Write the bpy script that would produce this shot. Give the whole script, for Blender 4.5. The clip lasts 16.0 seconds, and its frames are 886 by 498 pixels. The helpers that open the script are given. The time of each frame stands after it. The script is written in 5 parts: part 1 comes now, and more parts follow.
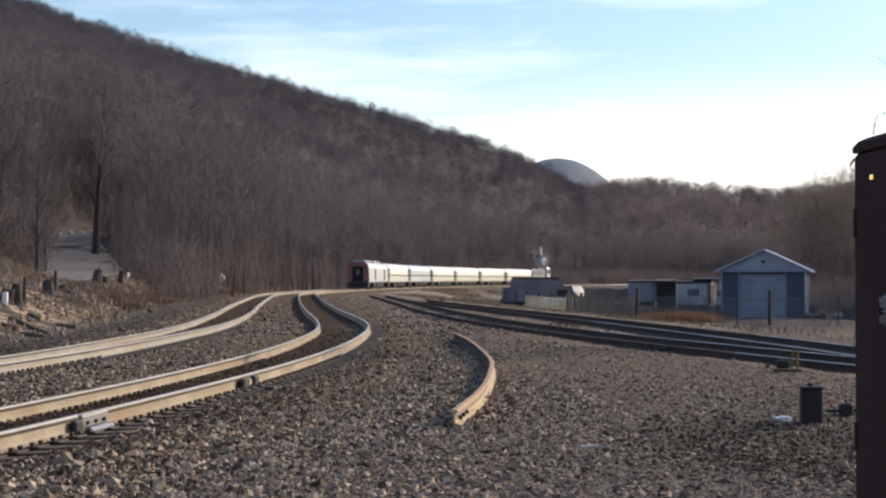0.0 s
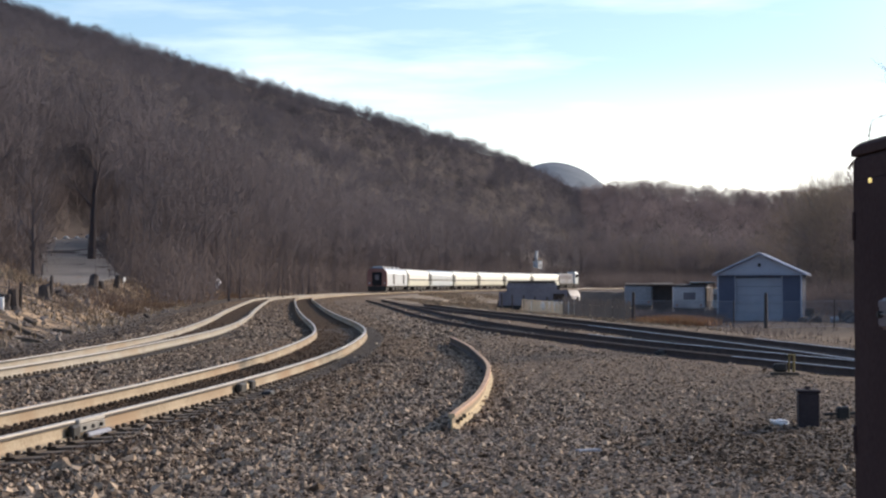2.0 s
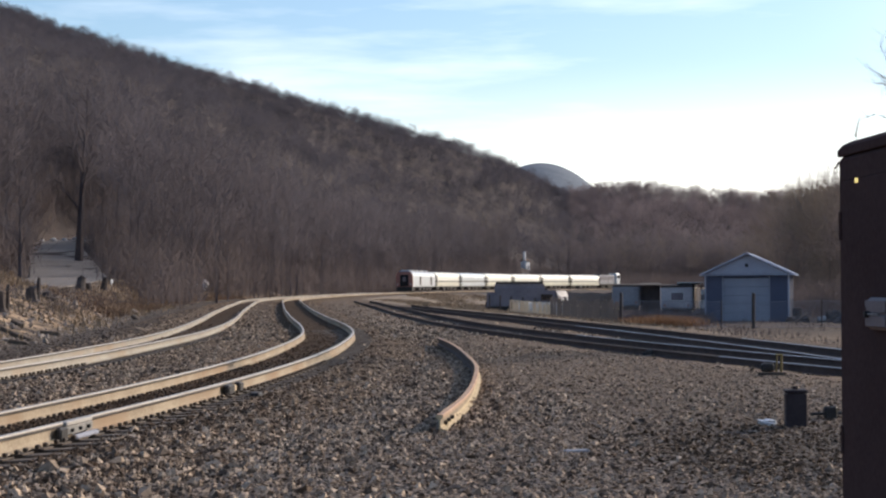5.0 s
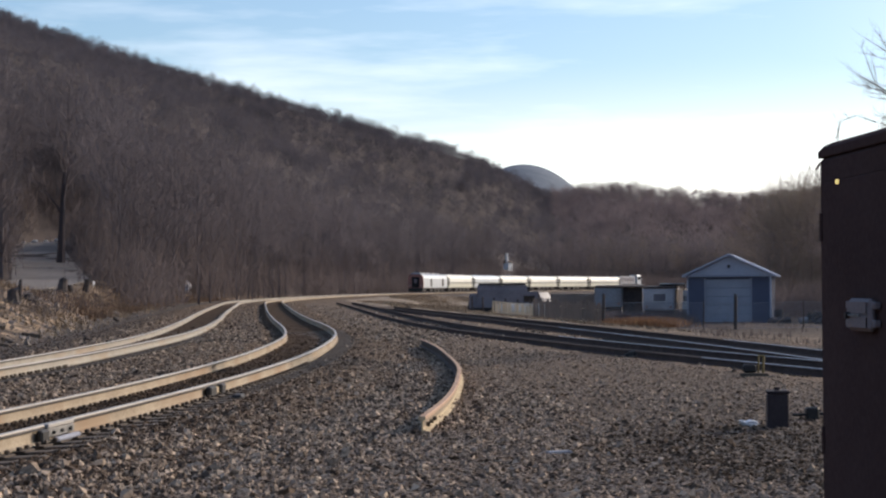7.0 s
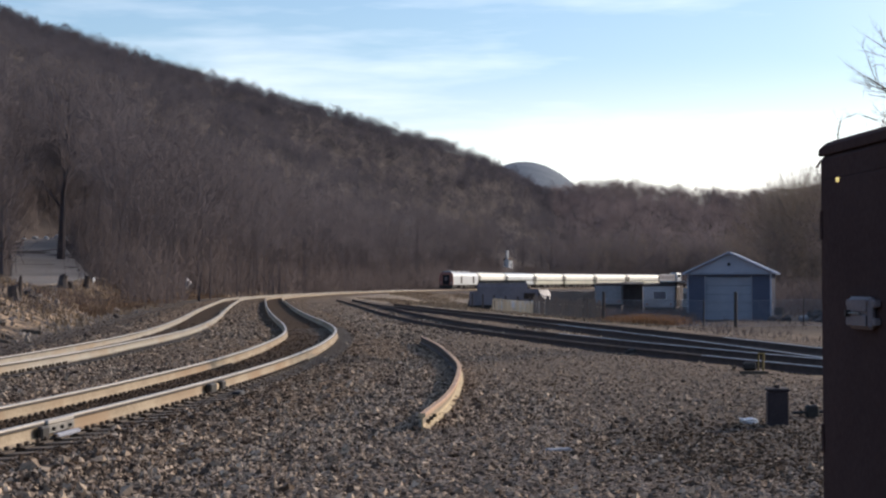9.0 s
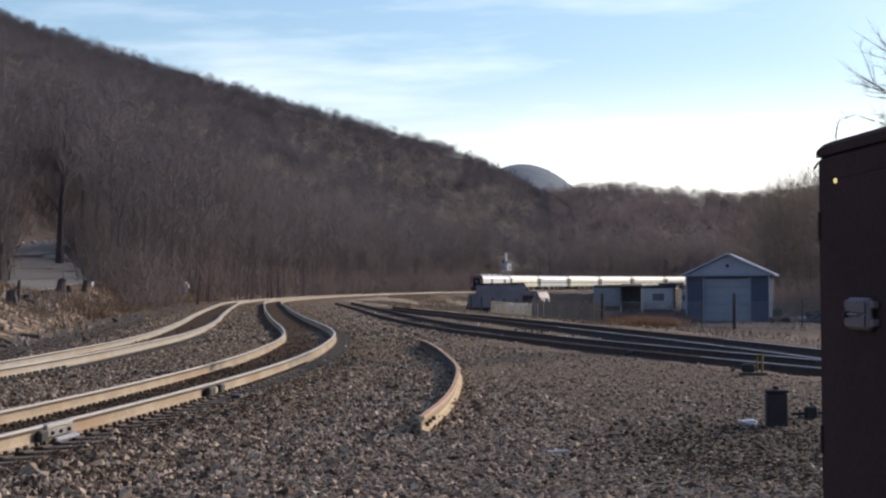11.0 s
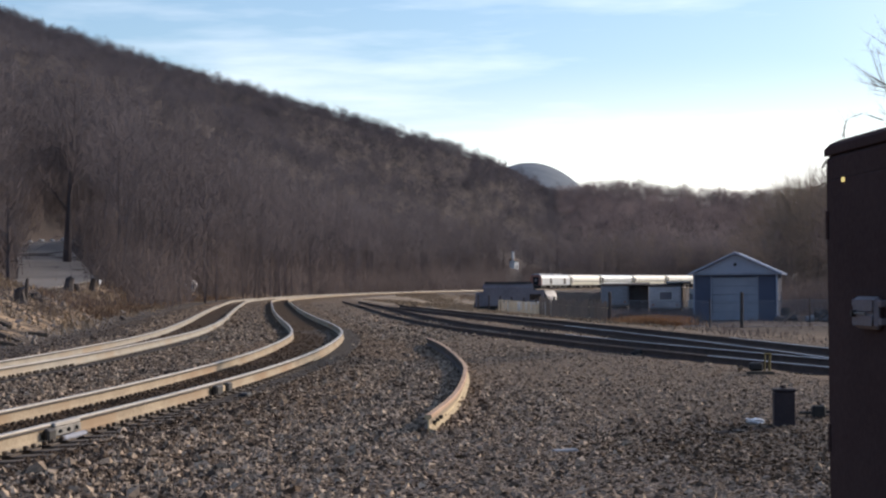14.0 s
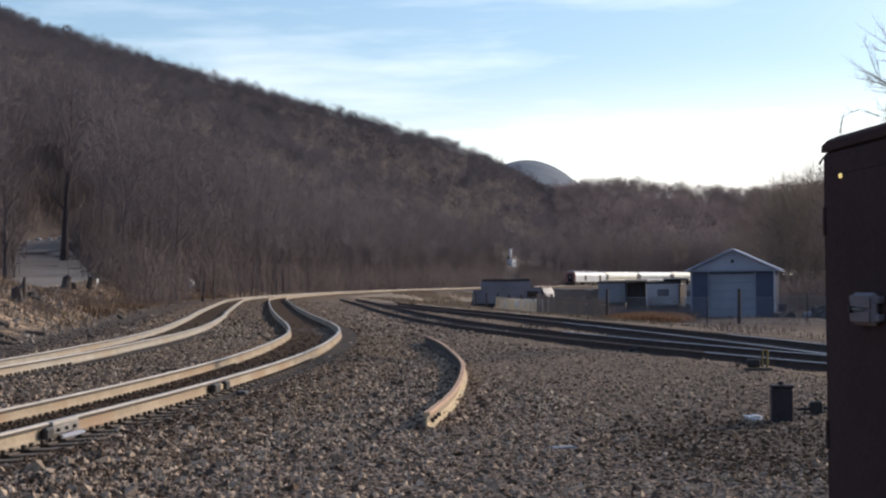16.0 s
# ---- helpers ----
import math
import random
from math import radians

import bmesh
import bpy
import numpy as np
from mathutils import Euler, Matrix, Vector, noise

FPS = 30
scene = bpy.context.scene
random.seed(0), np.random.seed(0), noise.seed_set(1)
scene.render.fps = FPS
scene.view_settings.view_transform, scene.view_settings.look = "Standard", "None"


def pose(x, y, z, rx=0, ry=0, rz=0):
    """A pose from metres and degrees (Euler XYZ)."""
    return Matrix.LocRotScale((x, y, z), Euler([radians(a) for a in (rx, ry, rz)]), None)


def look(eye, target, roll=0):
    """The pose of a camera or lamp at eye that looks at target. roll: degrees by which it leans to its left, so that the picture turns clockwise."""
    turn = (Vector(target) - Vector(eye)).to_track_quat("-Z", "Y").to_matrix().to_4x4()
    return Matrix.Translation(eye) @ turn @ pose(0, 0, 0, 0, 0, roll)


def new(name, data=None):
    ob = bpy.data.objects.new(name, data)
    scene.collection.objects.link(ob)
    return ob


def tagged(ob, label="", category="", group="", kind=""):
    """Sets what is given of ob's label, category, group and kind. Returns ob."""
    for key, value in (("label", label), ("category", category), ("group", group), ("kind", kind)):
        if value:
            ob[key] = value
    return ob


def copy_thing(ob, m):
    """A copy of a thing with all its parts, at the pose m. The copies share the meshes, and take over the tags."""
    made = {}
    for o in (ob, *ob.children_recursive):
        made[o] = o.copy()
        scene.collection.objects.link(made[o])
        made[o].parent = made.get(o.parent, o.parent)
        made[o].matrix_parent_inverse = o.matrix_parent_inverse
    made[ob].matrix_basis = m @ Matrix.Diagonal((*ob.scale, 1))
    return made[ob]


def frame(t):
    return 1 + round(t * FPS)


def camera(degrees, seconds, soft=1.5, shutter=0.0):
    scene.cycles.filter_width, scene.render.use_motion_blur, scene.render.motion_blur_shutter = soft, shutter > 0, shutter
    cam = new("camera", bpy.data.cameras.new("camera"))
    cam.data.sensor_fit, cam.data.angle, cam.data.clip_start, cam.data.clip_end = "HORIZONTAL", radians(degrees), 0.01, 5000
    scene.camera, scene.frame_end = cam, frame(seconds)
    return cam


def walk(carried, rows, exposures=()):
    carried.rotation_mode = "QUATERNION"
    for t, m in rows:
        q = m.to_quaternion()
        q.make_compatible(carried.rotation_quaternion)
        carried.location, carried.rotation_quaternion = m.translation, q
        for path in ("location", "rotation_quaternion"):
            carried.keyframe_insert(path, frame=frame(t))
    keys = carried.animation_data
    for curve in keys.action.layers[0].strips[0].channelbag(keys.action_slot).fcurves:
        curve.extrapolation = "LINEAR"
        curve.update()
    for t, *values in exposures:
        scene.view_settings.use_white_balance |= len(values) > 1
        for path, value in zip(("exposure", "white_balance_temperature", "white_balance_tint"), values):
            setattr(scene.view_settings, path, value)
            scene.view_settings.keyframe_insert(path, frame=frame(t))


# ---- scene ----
F = 3000.0
cam = camera(2 * math.degrees(math.atan(784 / F)), 16.0, soft=2.3)
EYE = 1.6
# seconds, turn to the right and tilt down in thousandths of the lens, roll, sideways drift in mm
SWAY = [
    (0.0, 0.0, 0.0, 0.00, 12), (0.5, 1.1, -3.6, -0.06, 6), (1.0, 1.3, -10.6, -0.06, 2), (1.5, 2.4, -9.7, -0.08, 1),
    (2.0, 7.1, -7.3, -0.13, 1), (2.5, 8.9, -9.9, -0.10, 2), (3.0, 9.3, -10.0, -0.10, 2), (3.5, 14.1, -5.8, -0.13, 1),
    (4.0, 12.9, -8.2, -0.20, 1), (4.5, 20.0, -8.6, -0.24, 2), (5.5, 36.0, -9.3, -0.32, 4), (6.5, 50.4, -9.8, -0.36, 6),
    (7.0, 59.5, -11.4, -0.35, 6), (7.5, 61.8, -8.3, -0.27, 6), (8.0, 61.8, -5.8, -0.28, 6), (8.5, 59.8, -9.0, -0.27, 5),
    (9.0, 59.0, -6.5, -0.23, 6), (9.7, 60.0, -7.5, -0.28, 6), (10.6, 61.0, -10.5, -0.42, 7), (11.5, 59.9, -15.2, -0.51, 7),
    (12.0, 47.0, -26.5, -0.57, 6), (12.5, 40.5, -24.3, -0.56, 6), (13.0, 38.9, -14.6, -0.58, 6), (13.5, 38.2, -14.6, -0.52, 7),
    (14.0, 48.7, -8.8, -0.42, 7), (14.5, 59.9, -1.5, -0.40, 6), (15.0, 61.8, 1.2, -0.45, 6), (15.5, 57.3, -0.5, -0.55, 7),
    (16.0, 53.4, -4.4, -0.61, 6),
]
PATH = []
for t, right, down, roll, drift in SWAY:
    eye = (drift / 1000, 0, EYE)
    yaw, pitch = math.atan(right / F), math.atan((54.5 - down) / F)
    PATH.append((t, look(eye, (eye[0] + 100 * math.sin(yaw), 100 * math.cos(yaw), EYE + 100 * math.tan(pitch)), roll)))
walk(cam, PATH, exposures=[(0.0, 0.24, 6700, 12), (1.0, 0.32, 6700, 12), (3.0, 0.35, 6700, 12), (4.0, 0.32, 6680, 12), (6.5, 0.10, 6600, 13), (9.0, 0.07, 6600, 13), (13.0, 0.11, 6600, 13), (16.0, 0.08, 6600, 13)])

# ---- light ----
SUN_TURN, SUN_HEIGHT = 55.0, 22.0
sun = new("sun", bpy.data.lights.new("sun", "SUN"))
sun.data.energy, sun.data.angle, sun.data.color = 3.6, radians(0.6), (1.0, 0.87, 0.72)
st, sh = radians(SUN_TURN), radians(SUN_HEIGHT)
SUN_WAY = Vector((math.sin(st) * math.cos(sh), math.cos(st) * math.cos(sh), math.sin(sh)))
sun.matrix_world = look(SUN_WAY * 200, (0, 0, 0))

world = bpy.data.worlds.new("sky")
scene.world = world
world.use_nodes = True
wn, wl = world.node_tree.nodes, world.node_tree.links
sky = wn.new("ShaderNodeTexSky")
sky.sky_type, sky.sun_disc = "NISHITA", False
sky.sun_elevation, sky.sun_rotation = sh, st
sky.air_density, sky.dust_density, sky.ozone_density = 1.05, 0.55, 3.6
back = wn["Background"]
back.inputs["Strength"].default_value = 0.145
co = wn.new("ShaderNodeTexCoord")
stretch = wn.new("ShaderNodeMapping")
stretch.inputs["Scale"].default_value = (3.0, 3.0, 22.0)
stretch.inputs["Rotation"].default_value = (0.05, 0.06, 0)
cloud = wn.new("ShaderNodeTexNoise")
cloud.inputs["Scale"].default_value, cloud.inputs["Detail"].default_value, cloud.inputs["Roughness"].default_value = 1.6, 6, 0.55
ramp = wn.new("ShaderNodeMapRange")
ramp.inputs["From Min"].default_value, ramp.inputs["From Max"].default_value = 0.51, 0.76
ramp.inputs["To Min"].default_value, ramp.inputs["To Max"].default_value = 0.0, 0.24
veil = wn.new("ShaderNodeMix")
veil.data_type = "RGBA"
veil.inputs["B"].default_value = (13.0, 13.0, 13.0, 1)
wl.new(co.outputs["Generated"], stretch.inputs["Vector"])
wl.new(stretch.outputs["Vector"], cloud.inputs["Vector"])
wl.new(cloud.outputs["Fac"], ramp.inputs["Value"])
wl.new(ramp.outputs["Result"], veil.inputs["Factor"])
wl.new(sky.outputs["Color"], veil.inputs["A"])
apart = wn.new("ShaderNodeSeparateXYZ")
low_sky = wn.new("ShaderNodeMapRange")
low_sky.interpolation_type = "SMOOTHSTEP"
low_sky.inputs["From Min"].default_value, low_sky.inputs["From Max"].default_value = 0.04, 0.135
low_sky.inputs["To Min"].default_value, low_sky.inputs["To Max"].default_value = 0.55, 0.0
haze = wn.new("ShaderNodeMix")
haze.data_type = "RGBA"
haze.inputs["B"].default_value = (10.8, 10.4, 10.0, 1)
wl.new(co.outputs["Generated"], apart.inputs["Vector"])
wl.new(apart.outputs["Z"], low_sky.inputs["Value"])
sunward = wn.new("ShaderNodeVectorMath")
sunward.operation = "DOT_PRODUCT"
sunward.inputs[1].default_value = SUN_WAY
glow = wn.new("ShaderNodeMapRange")
glow.interpolation_type = "SMOOTHSTEP"
glow.inputs["From Min"].default_value, glow.inputs["From Max"].default_value = 0.34, 0.72
glow.inputs["To Min"].default_value, glow.inputs["To Max"].default_value = 0.12, 1.15
thick = wn.new("ShaderNodeMath")
thick.operation = "MULTIPLY"
thick.use_clamp = True
wl.new(co.outputs["Generated"], sunward.inputs[0])
wl.new(sunward.outputs["Value"], glow.inputs["Value"])
wl.new(low_sky.outputs["Result"], thick.inputs[0])
wl.new(glow.outputs["Result"], thick.inputs[1])
aureole = wn.new("ShaderNodeMapRange")
aureole.interpolation_type = "SMOOTHSTEP"
aureole.inputs["From Min"].default_value, aureole.inputs["From Max"].default_value = 0.72, 1.0
aureole.inputs["To Min"].default_value, aureole.inputs["To Max"].default_value = 0.0, 0.8
wider = wn.new("ShaderNodeMath")
wider.operation = "MAXIMUM"
wl.new(sunward.outputs["Value"], aureole.inputs["Value"])
wl.new(aureole.outputs["Result"], wider.inputs[0])
wl.new(thick.outputs[0], wider.inputs[1])
wl.new(wider.outputs[0], haze.inputs["Factor"])
wl.new(veil.outputs["Result"], haze.inputs["A"])
wl.new(haze.outputs["Result"], back.inputs["Color"])


# ---- materials ----
def surface(name, dark, light, rough=0.8, metal=0.0, scale=6.0, fine=60.0, bump=0.3, depth=0.01, spec=0.5, island=0.0, stain=None, local=False, low=0.72, stretch=(1, 1, 1), through_light=0.0, tone=0.0):
    """Two colours mixed by coarse and fine grain, with relief; island: how far each loose piece differs; stain: a third colour in patches; tone: how far whole trees differ."""
    m = bpy.data.materials.new(name)
    m.use_nodes = True
    n, l = m.node_tree.nodes, m.node_tree.links
    b = n["Principled BSDF"]
    b.inputs["Metallic"].default_value, b.inputs["Specular IOR Level"].default_value = metal, spec
    c = n.new("ShaderNodeTexCoord")
    mp = n.new("ShaderNodeMapping")
    mp.inputs["Scale"].default_value = stretch
    if local:
        l.new(c.outputs["Object"], mp.inputs["Vector"])
    else:
        g = n.new("ShaderNodeNewGeometry")
        l.new(g.outputs["Position"], mp.inputs["Vector"])
    grains = []
    for s, d in ((scale, 4), (fine, 3)):
        t = n.new("ShaderNodeTexNoise")
        t.inputs["Scale"].default_value, t.inputs["Detail"].default_value = s, d
        l.new(mp.outputs["Vector"], t.inputs["Vector"])
        grains.append(t)
    mean = n.new("ShaderNodeMath")
    mean.operation = "ADD"
    l.new(grains[0].outputs["Fac"], mean.inputs[0])
    l.new(grains[1].outputs["Fac"], mean.inputs[1])
    last = mean.outputs[0]
    if island:
        g2 = n.new("ShaderNodeNewGeometry")
        k = n.new("ShaderNodeMath")
        k.operation = "MULTIPLY_ADD"
        k.inputs[1].default_value = island
        l.new(g2.outputs["Random Per Island"], k.inputs[0])
        l.new(last, k.inputs[2])
        last = k.outputs[0]
    if tone:
        at = n.new("ShaderNodeAttribute")
        at.attribute_name = "tone"
        k = n.new("ShaderNodeMath")
        k.operation = "MULTIPLY_ADD"
        k.inputs[1].default_value = tone
        l.new(at.outputs["Fac"], k.inputs[0])
        l.new(last, k.inputs[2])
        last = k.outputs[0]
    r = n.new("ShaderNodeMapRange")
    r.inputs["From Min"].default_value, r.inputs["From Max"].default_value = low, 1.28 + island + tone
    l.new(last, r.inputs["Value"])
    mix = n.new("ShaderNodeMix")
    mix.data_type = "RGBA"
    mix.inputs["A"].default_value, mix.inputs["B"].default_value = (*dark, 1), (*light, 1)
    l.new(r.outputs["Result"], mix.inputs["Factor"])
    out = mix.outputs["Result"]
    if stain:
        t = n.new("ShaderNodeTexNoise")
        t.inputs["Scale"].default_value, t.inputs["Detail"].default_value = scale * 0.37, 5
        l.new(mp.outputs["Vector"], t.inputs["Vector"])
        r2 = n.new("ShaderNodeMapRange")
        r2.inputs["From Min"].default_value, r2.inputs["From Max"].default_value = 0.5, 0.66
        l.new(t.outputs["Fac"], r2.inputs["Value"])
        mix2 = n.new("ShaderNodeMix")
        mix2.data_type = "RGBA"
        mix2.inputs["B"].default_value = (*stain, 1)
        l.new(r2.outputs["Result"], mix2.inputs["Factor"])
        l.new(out, mix2.inputs["A"])
        out = mix2.outputs["Result"]
    l.new(out, b.inputs["Base Color"])
    rr = n.new("ShaderNodeMapRange")
    rr.inputs["To Min"].default_value, rr.inputs["To Max"].default_value = max(0.03, rough - 0.12), min(1, rough + 0.12)
    l.new(grains[0].outputs["Fac"], rr.inputs["Value"])
    l.new(rr.outputs["Result"], b.inputs["Roughness"])
    if bump:
        bp = n.new("ShaderNodeBump")
        bp.inputs["Strength"].default_value, bp.inputs["Distance"].default_value = bump, depth
        l.new(grains[1].outputs["Fac"], bp.inputs["Height"])
        l.new(bp.outputs["Normal"], b.inputs["Normal"])
    if through_light:
        thin = n.new("ShaderNodeBsdfTranslucent")
        both = n.new("ShaderNodeMixShader")
        both.inputs["Fac"].default_value = through_light
        l.new(out, thin.inputs["Color"])
        l.new(b.outputs["BSDF"], both.inputs[1])
        l.new(thin.outputs["BSDF"], both.inputs[2])
        l.new(both.outputs["Shader"], n["Material Output"].inputs["Surface"])
    return m


STONE = surface("ballast_stone", (0.080, 0.057, 0.043), (0.68, 0.52, 0.38), 0.9, scale=3, fine=40, island=1.8, bump=0.4, spec=0.10, low=1.42)
GRIT = surface("grit_stone", (0.150, 0.112, 0.087), (0.455, 0.350, 0.266), 0.9, scale=3, fine=40, island=1.4, bump=0.4, spec=0.08, low=1.1)
FOUL_OR_SHADED_STONE = surface("fouled_or_shaded_stone", (0.030, 0.021, 0.015), (0.150, 0.103, 0.072), 0.95, scale=3, fine=40, island=1.0, bump=0.4, spec=0.05)
CINDER = surface("cinder_stone", (0.050, 0.040, 0.035), (0.27, 0.215, 0.175), 0.95, scale=3, fine=40, island=1.2, bump=0.4, spec=0.05, low=1.0)
SCRUB = surface("dead_scrub", (0.11, 0.072, 0.050), (0.29, 0.195, 0.130), 0.95, scale=0.2, fine=3, bump=0.0, island=0.5, spec=0.05)
BED = surface("ballast_bed", (0.048, 0.033, 0.024), (0.215, 0.156, 0.112), 0.95, scale=1.5, fine=28, bump=1.0, depth=0.04, spec=0.05)
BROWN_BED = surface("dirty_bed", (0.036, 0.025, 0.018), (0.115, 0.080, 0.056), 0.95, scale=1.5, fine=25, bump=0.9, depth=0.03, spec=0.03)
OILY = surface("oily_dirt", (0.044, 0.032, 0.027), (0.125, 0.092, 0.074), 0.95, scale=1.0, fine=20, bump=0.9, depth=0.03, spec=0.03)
BAND = surface("tinted_windows", (0.10, 0.10, 0.09), (0.20, 0.20, 0.17), 0.3, scale=0.6, fine=6, bump=0.0, local=True)
RAIL_SIDE = surface("rusty_rail", (0.29, 0.230, 0.163), (0.46, 0.382, 0.282), 0.8, metal=0.0, scale=1.2, fine=30, bump=0.25, depth=0.004, stain=(0.32, 0.228, 0.15), spec=0.2)
PALE_RAIL = surface("pale_rail", (0.29, 0.262, 0.218), (0.43, 0.393, 0.335), 0.8, scale=1.2, fine=30, bump=0.25, depth=0.004, stain=(0.34, 0.275, 0.205), spec=0.2)
# dark line of shade painted on the faces under the rail head
UNDER_HEAD_SHADE = surface("under_head_shade", (0.03, 0.026, 0.024), (0.07, 0.06, 0.055), 0.5, scale=2, fine=50, bump=0.1)
RAIL_TOP = surface("worn_rail_head", (0.33, 0.30, 0.265), (0.48, 0.445, 0.40), 0.55, metal=0.2, scale=2, fine=60, bump=0.1, depth=0.002)
OLD_RAIL = surface("old_rail", (0.36, 0.27, 0.16), (0.58, 0.47, 0.30), 0.8, scale=2, fine=60, bump=0.3, depth=0.004)
RED_RUST = surface("red_rust", (0.34, 0.20, 0.125), (0.52, 0.35, 0.235), 0.8, scale=2, fine=60, bump=0.3, depth=0.004)
SHADED_WEB_RUST = surface("shaded_web_rust", (0.19, 0.145, 0.10), (0.34, 0.265, 0.185), 0.85, scale=2, fine=60, bump=0.3, depth=0.004)
DARK_RUST_AND_SHADE = surface("dark_rust_and_shade", (0.062, 0.042, 0.034), (0.13, 0.090, 0.070), 0.9, scale=2, fine=60, bump=0.3, depth=0.004)
DARK_RAIL = surface("siding_rail", (0.060, 0.043, 0.038), (0.122, 0.088, 0.077), 0.8, scale=3, fine=60, bump=0.2, depth=0.003, spec=0.15)
DULL_TOP = surface("dull_rail_head", (0.20, 0.185, 0.19), (0.42, 0.395, 0.41), 0.46, metal=0.5, scale=0.5, fine=30, bump=0.1, depth=0.002, stain=(0.09, 0.07, 0.062))
TIE = surface("timber_tie", (0.040, 0.029, 0.022), (0.150, 0.112, 0.082), 0.9, scale=4, fine=45, bump=0.6, depth=0.01, island=0.3)
STEEL = surface("grey_steel", (0.16, 0.155, 0.15), (0.34, 0.33, 0.31), 0.5, metal=0.5, scale=5, fine=80, bump=0.1)
BLACK = surface("dark_iron", (0.012, 0.011, 0.011), (0.035, 0.031, 0.03), 0.6, metal=0.2, scale=5, fine=70, bump=0.15)
BARK = surface("bark", (0.106, 0.086, 0.089), (0.172, 0.141, 0.143), 0.95, scale=0.012, fine=0.15, bump=0.0, island=0.12, spec=0.05, through_light=0.45)
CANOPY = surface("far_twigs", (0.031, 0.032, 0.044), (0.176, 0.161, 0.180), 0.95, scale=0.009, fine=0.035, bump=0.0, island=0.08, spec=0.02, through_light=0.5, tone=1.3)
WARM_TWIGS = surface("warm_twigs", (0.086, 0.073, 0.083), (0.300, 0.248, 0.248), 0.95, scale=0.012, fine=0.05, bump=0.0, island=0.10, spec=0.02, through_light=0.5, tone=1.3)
FOOT_BARK = surface("foot_bark", (0.078, 0.069, 0.075), (0.222, 0.194, 0.202), 0.95, scale=0.02, fine=0.15, bump=0.0, island=0.12, spec=0.05, through_light=0.5, tone=1.2)
BRUSH = surface("brush_twigs", (0.073, 0.062, 0.063), (0.226, 0.189, 0.186), 0.95, scale=0.05, fine=0.4, bump=0.0, island=0.15, spec=0.05, through_light=0.5, tone=1.0)
PALE_BARK = surface("pale_bark", (0.13, 0.108, 0.092), (0.25, 0.208, 0.175), 0.95, scale=0.1, fine=2, bump=0.0, island=0.2, spec=0.1, through_light=0.45)
STRAW = surface("dry_grass", (0.16, 0.115, 0.08), (0.45, 0.335, 0.225), 0.95, scale=0.2, fine=3, bump=0.0, island=0.5, spec=0.1)
RUSSET = surface("russet_grass", (0.26, 0.13, 0.065), (0.48, 0.28, 0.15), 0.95, scale=0.3, fine=4, bump=0.0, island=0.4, spec=0.1)
TARMAC = surface("road_tarmac", (0.20, 0.178, 0.162), (0.32, 0.288, 0.262), 0.95, scale=0.15, fine=6, bump=0.3, spec=0.05)
HAZE_TINTED_HILL = surface("haze_tinted_hill", (0.080, 0.108, 0.145), (0.130, 0.160, 0.20), 1.0, scale=0.02, fine=0.12, bump=0.0)
CASE = surface("case_paint", (0.060, 0.036, 0.034), (0.084, 0.053, 0.049), 0.88, scale=2.5, fine=50, bump=0.12, depth=0.003, stain=(0.074, 0.044, 0.036), spec=0.03)
ALU = surface("dull_aluminium", (0.155, 0.125, 0.13), (0.22, 0.18, 0.185), 0.6, metal=0.1, scale=8, fine=90, bump=0.1)
YELLOW = surface("yellow_paint", (0.14, 0.10, 0.035), (0.27, 0.19, 0.06), 0.7, scale=6, fine=60, bump=0.1)
# emission stands in for a bright yellow glint, no lamp is known
GLINT_GLOW = surface("glint_glow", (0.75, 0.62, 0.20), (0.95, 0.85, 0.35), 0.15, scale=6, fine=60, bump=0.0)
GLINT_GLOW.node_tree.nodes["Principled BSDF"].inputs["Emission Color"].default_value = (1.0, 0.78, 0.30, 1)
GLINT_GLOW.node_tree.nodes["Principled BSDF"].inputs["Emission Strength"].default_value = 0.7
PLASTIC = surface("dark_plastic", (0.034, 0.025, 0.028), (0.056, 0.042, 0.045), 0.7, scale=6, fine=70, bump=0.1, spec=0.2)
WHITE_BAG = surface("white_plastic", (0.7, 0.7, 0.72), (0.85, 0.85, 0.87), 0.45, scale=12, fine=60, bump=0.3)
BLUE = surface("blue_siding", (0.050, 0.058, 0.098), (0.075, 0.087, 0.135), 0.7, scale=1.2, fine=20, bump=0.1)
WHITE_WALL = surface("white_siding", (0.22, 0.235, 0.285), (0.30, 0.315, 0.37), 0.7, scale=1.2, fine=20, bump=0.1)
GABLE = surface("gable_siding", (0.27, 0.285, 0.345), (0.36, 0.375, 0.435), 0.6, scale=1.0, fine=18, bump=0.1)
ROOFING = surface("pale_roof", (0.30, 0.33, 0.42), (0.42, 0.45, 0.54), 0.45, scale=1.0, fine=14, bump=0.1)
SLATE = surface("slate_blue_tarp", (0.155, 0.138, 0.152), (0.235, 0.21, 0.226), 0.8, scale=1.1, fine=9, bump=0.3, depth=0.02, spec=0.15)
GREY_BLUE = surface("grey_blue_metal", (0.19, 0.195, 0.22), (0.29, 0.295, 0.32), 0.6, scale=0.8, fine=7, bump=0.1, stain=(0.18, 0.165, 0.16))
PALE = surface("weathered_white", (0.45, 0.43, 0.41), (0.66, 0.64, 0.61), 0.7, scale=1.2, fine=18, bump=0.1)
BOARD = surface("weathered_board", (0.60, 0.46, 0.29), (0.88, 0.70, 0.47), 0.9, scale=0.5, fine=25, bump=0.3, island=0.6)
BROWN_BOARD = surface("brown_board", (0.12, 0.086, 0.066), (0.32, 0.24, 0.185), 0.9, scale=0.5, fine=25, bump=0.3, island=0.6)
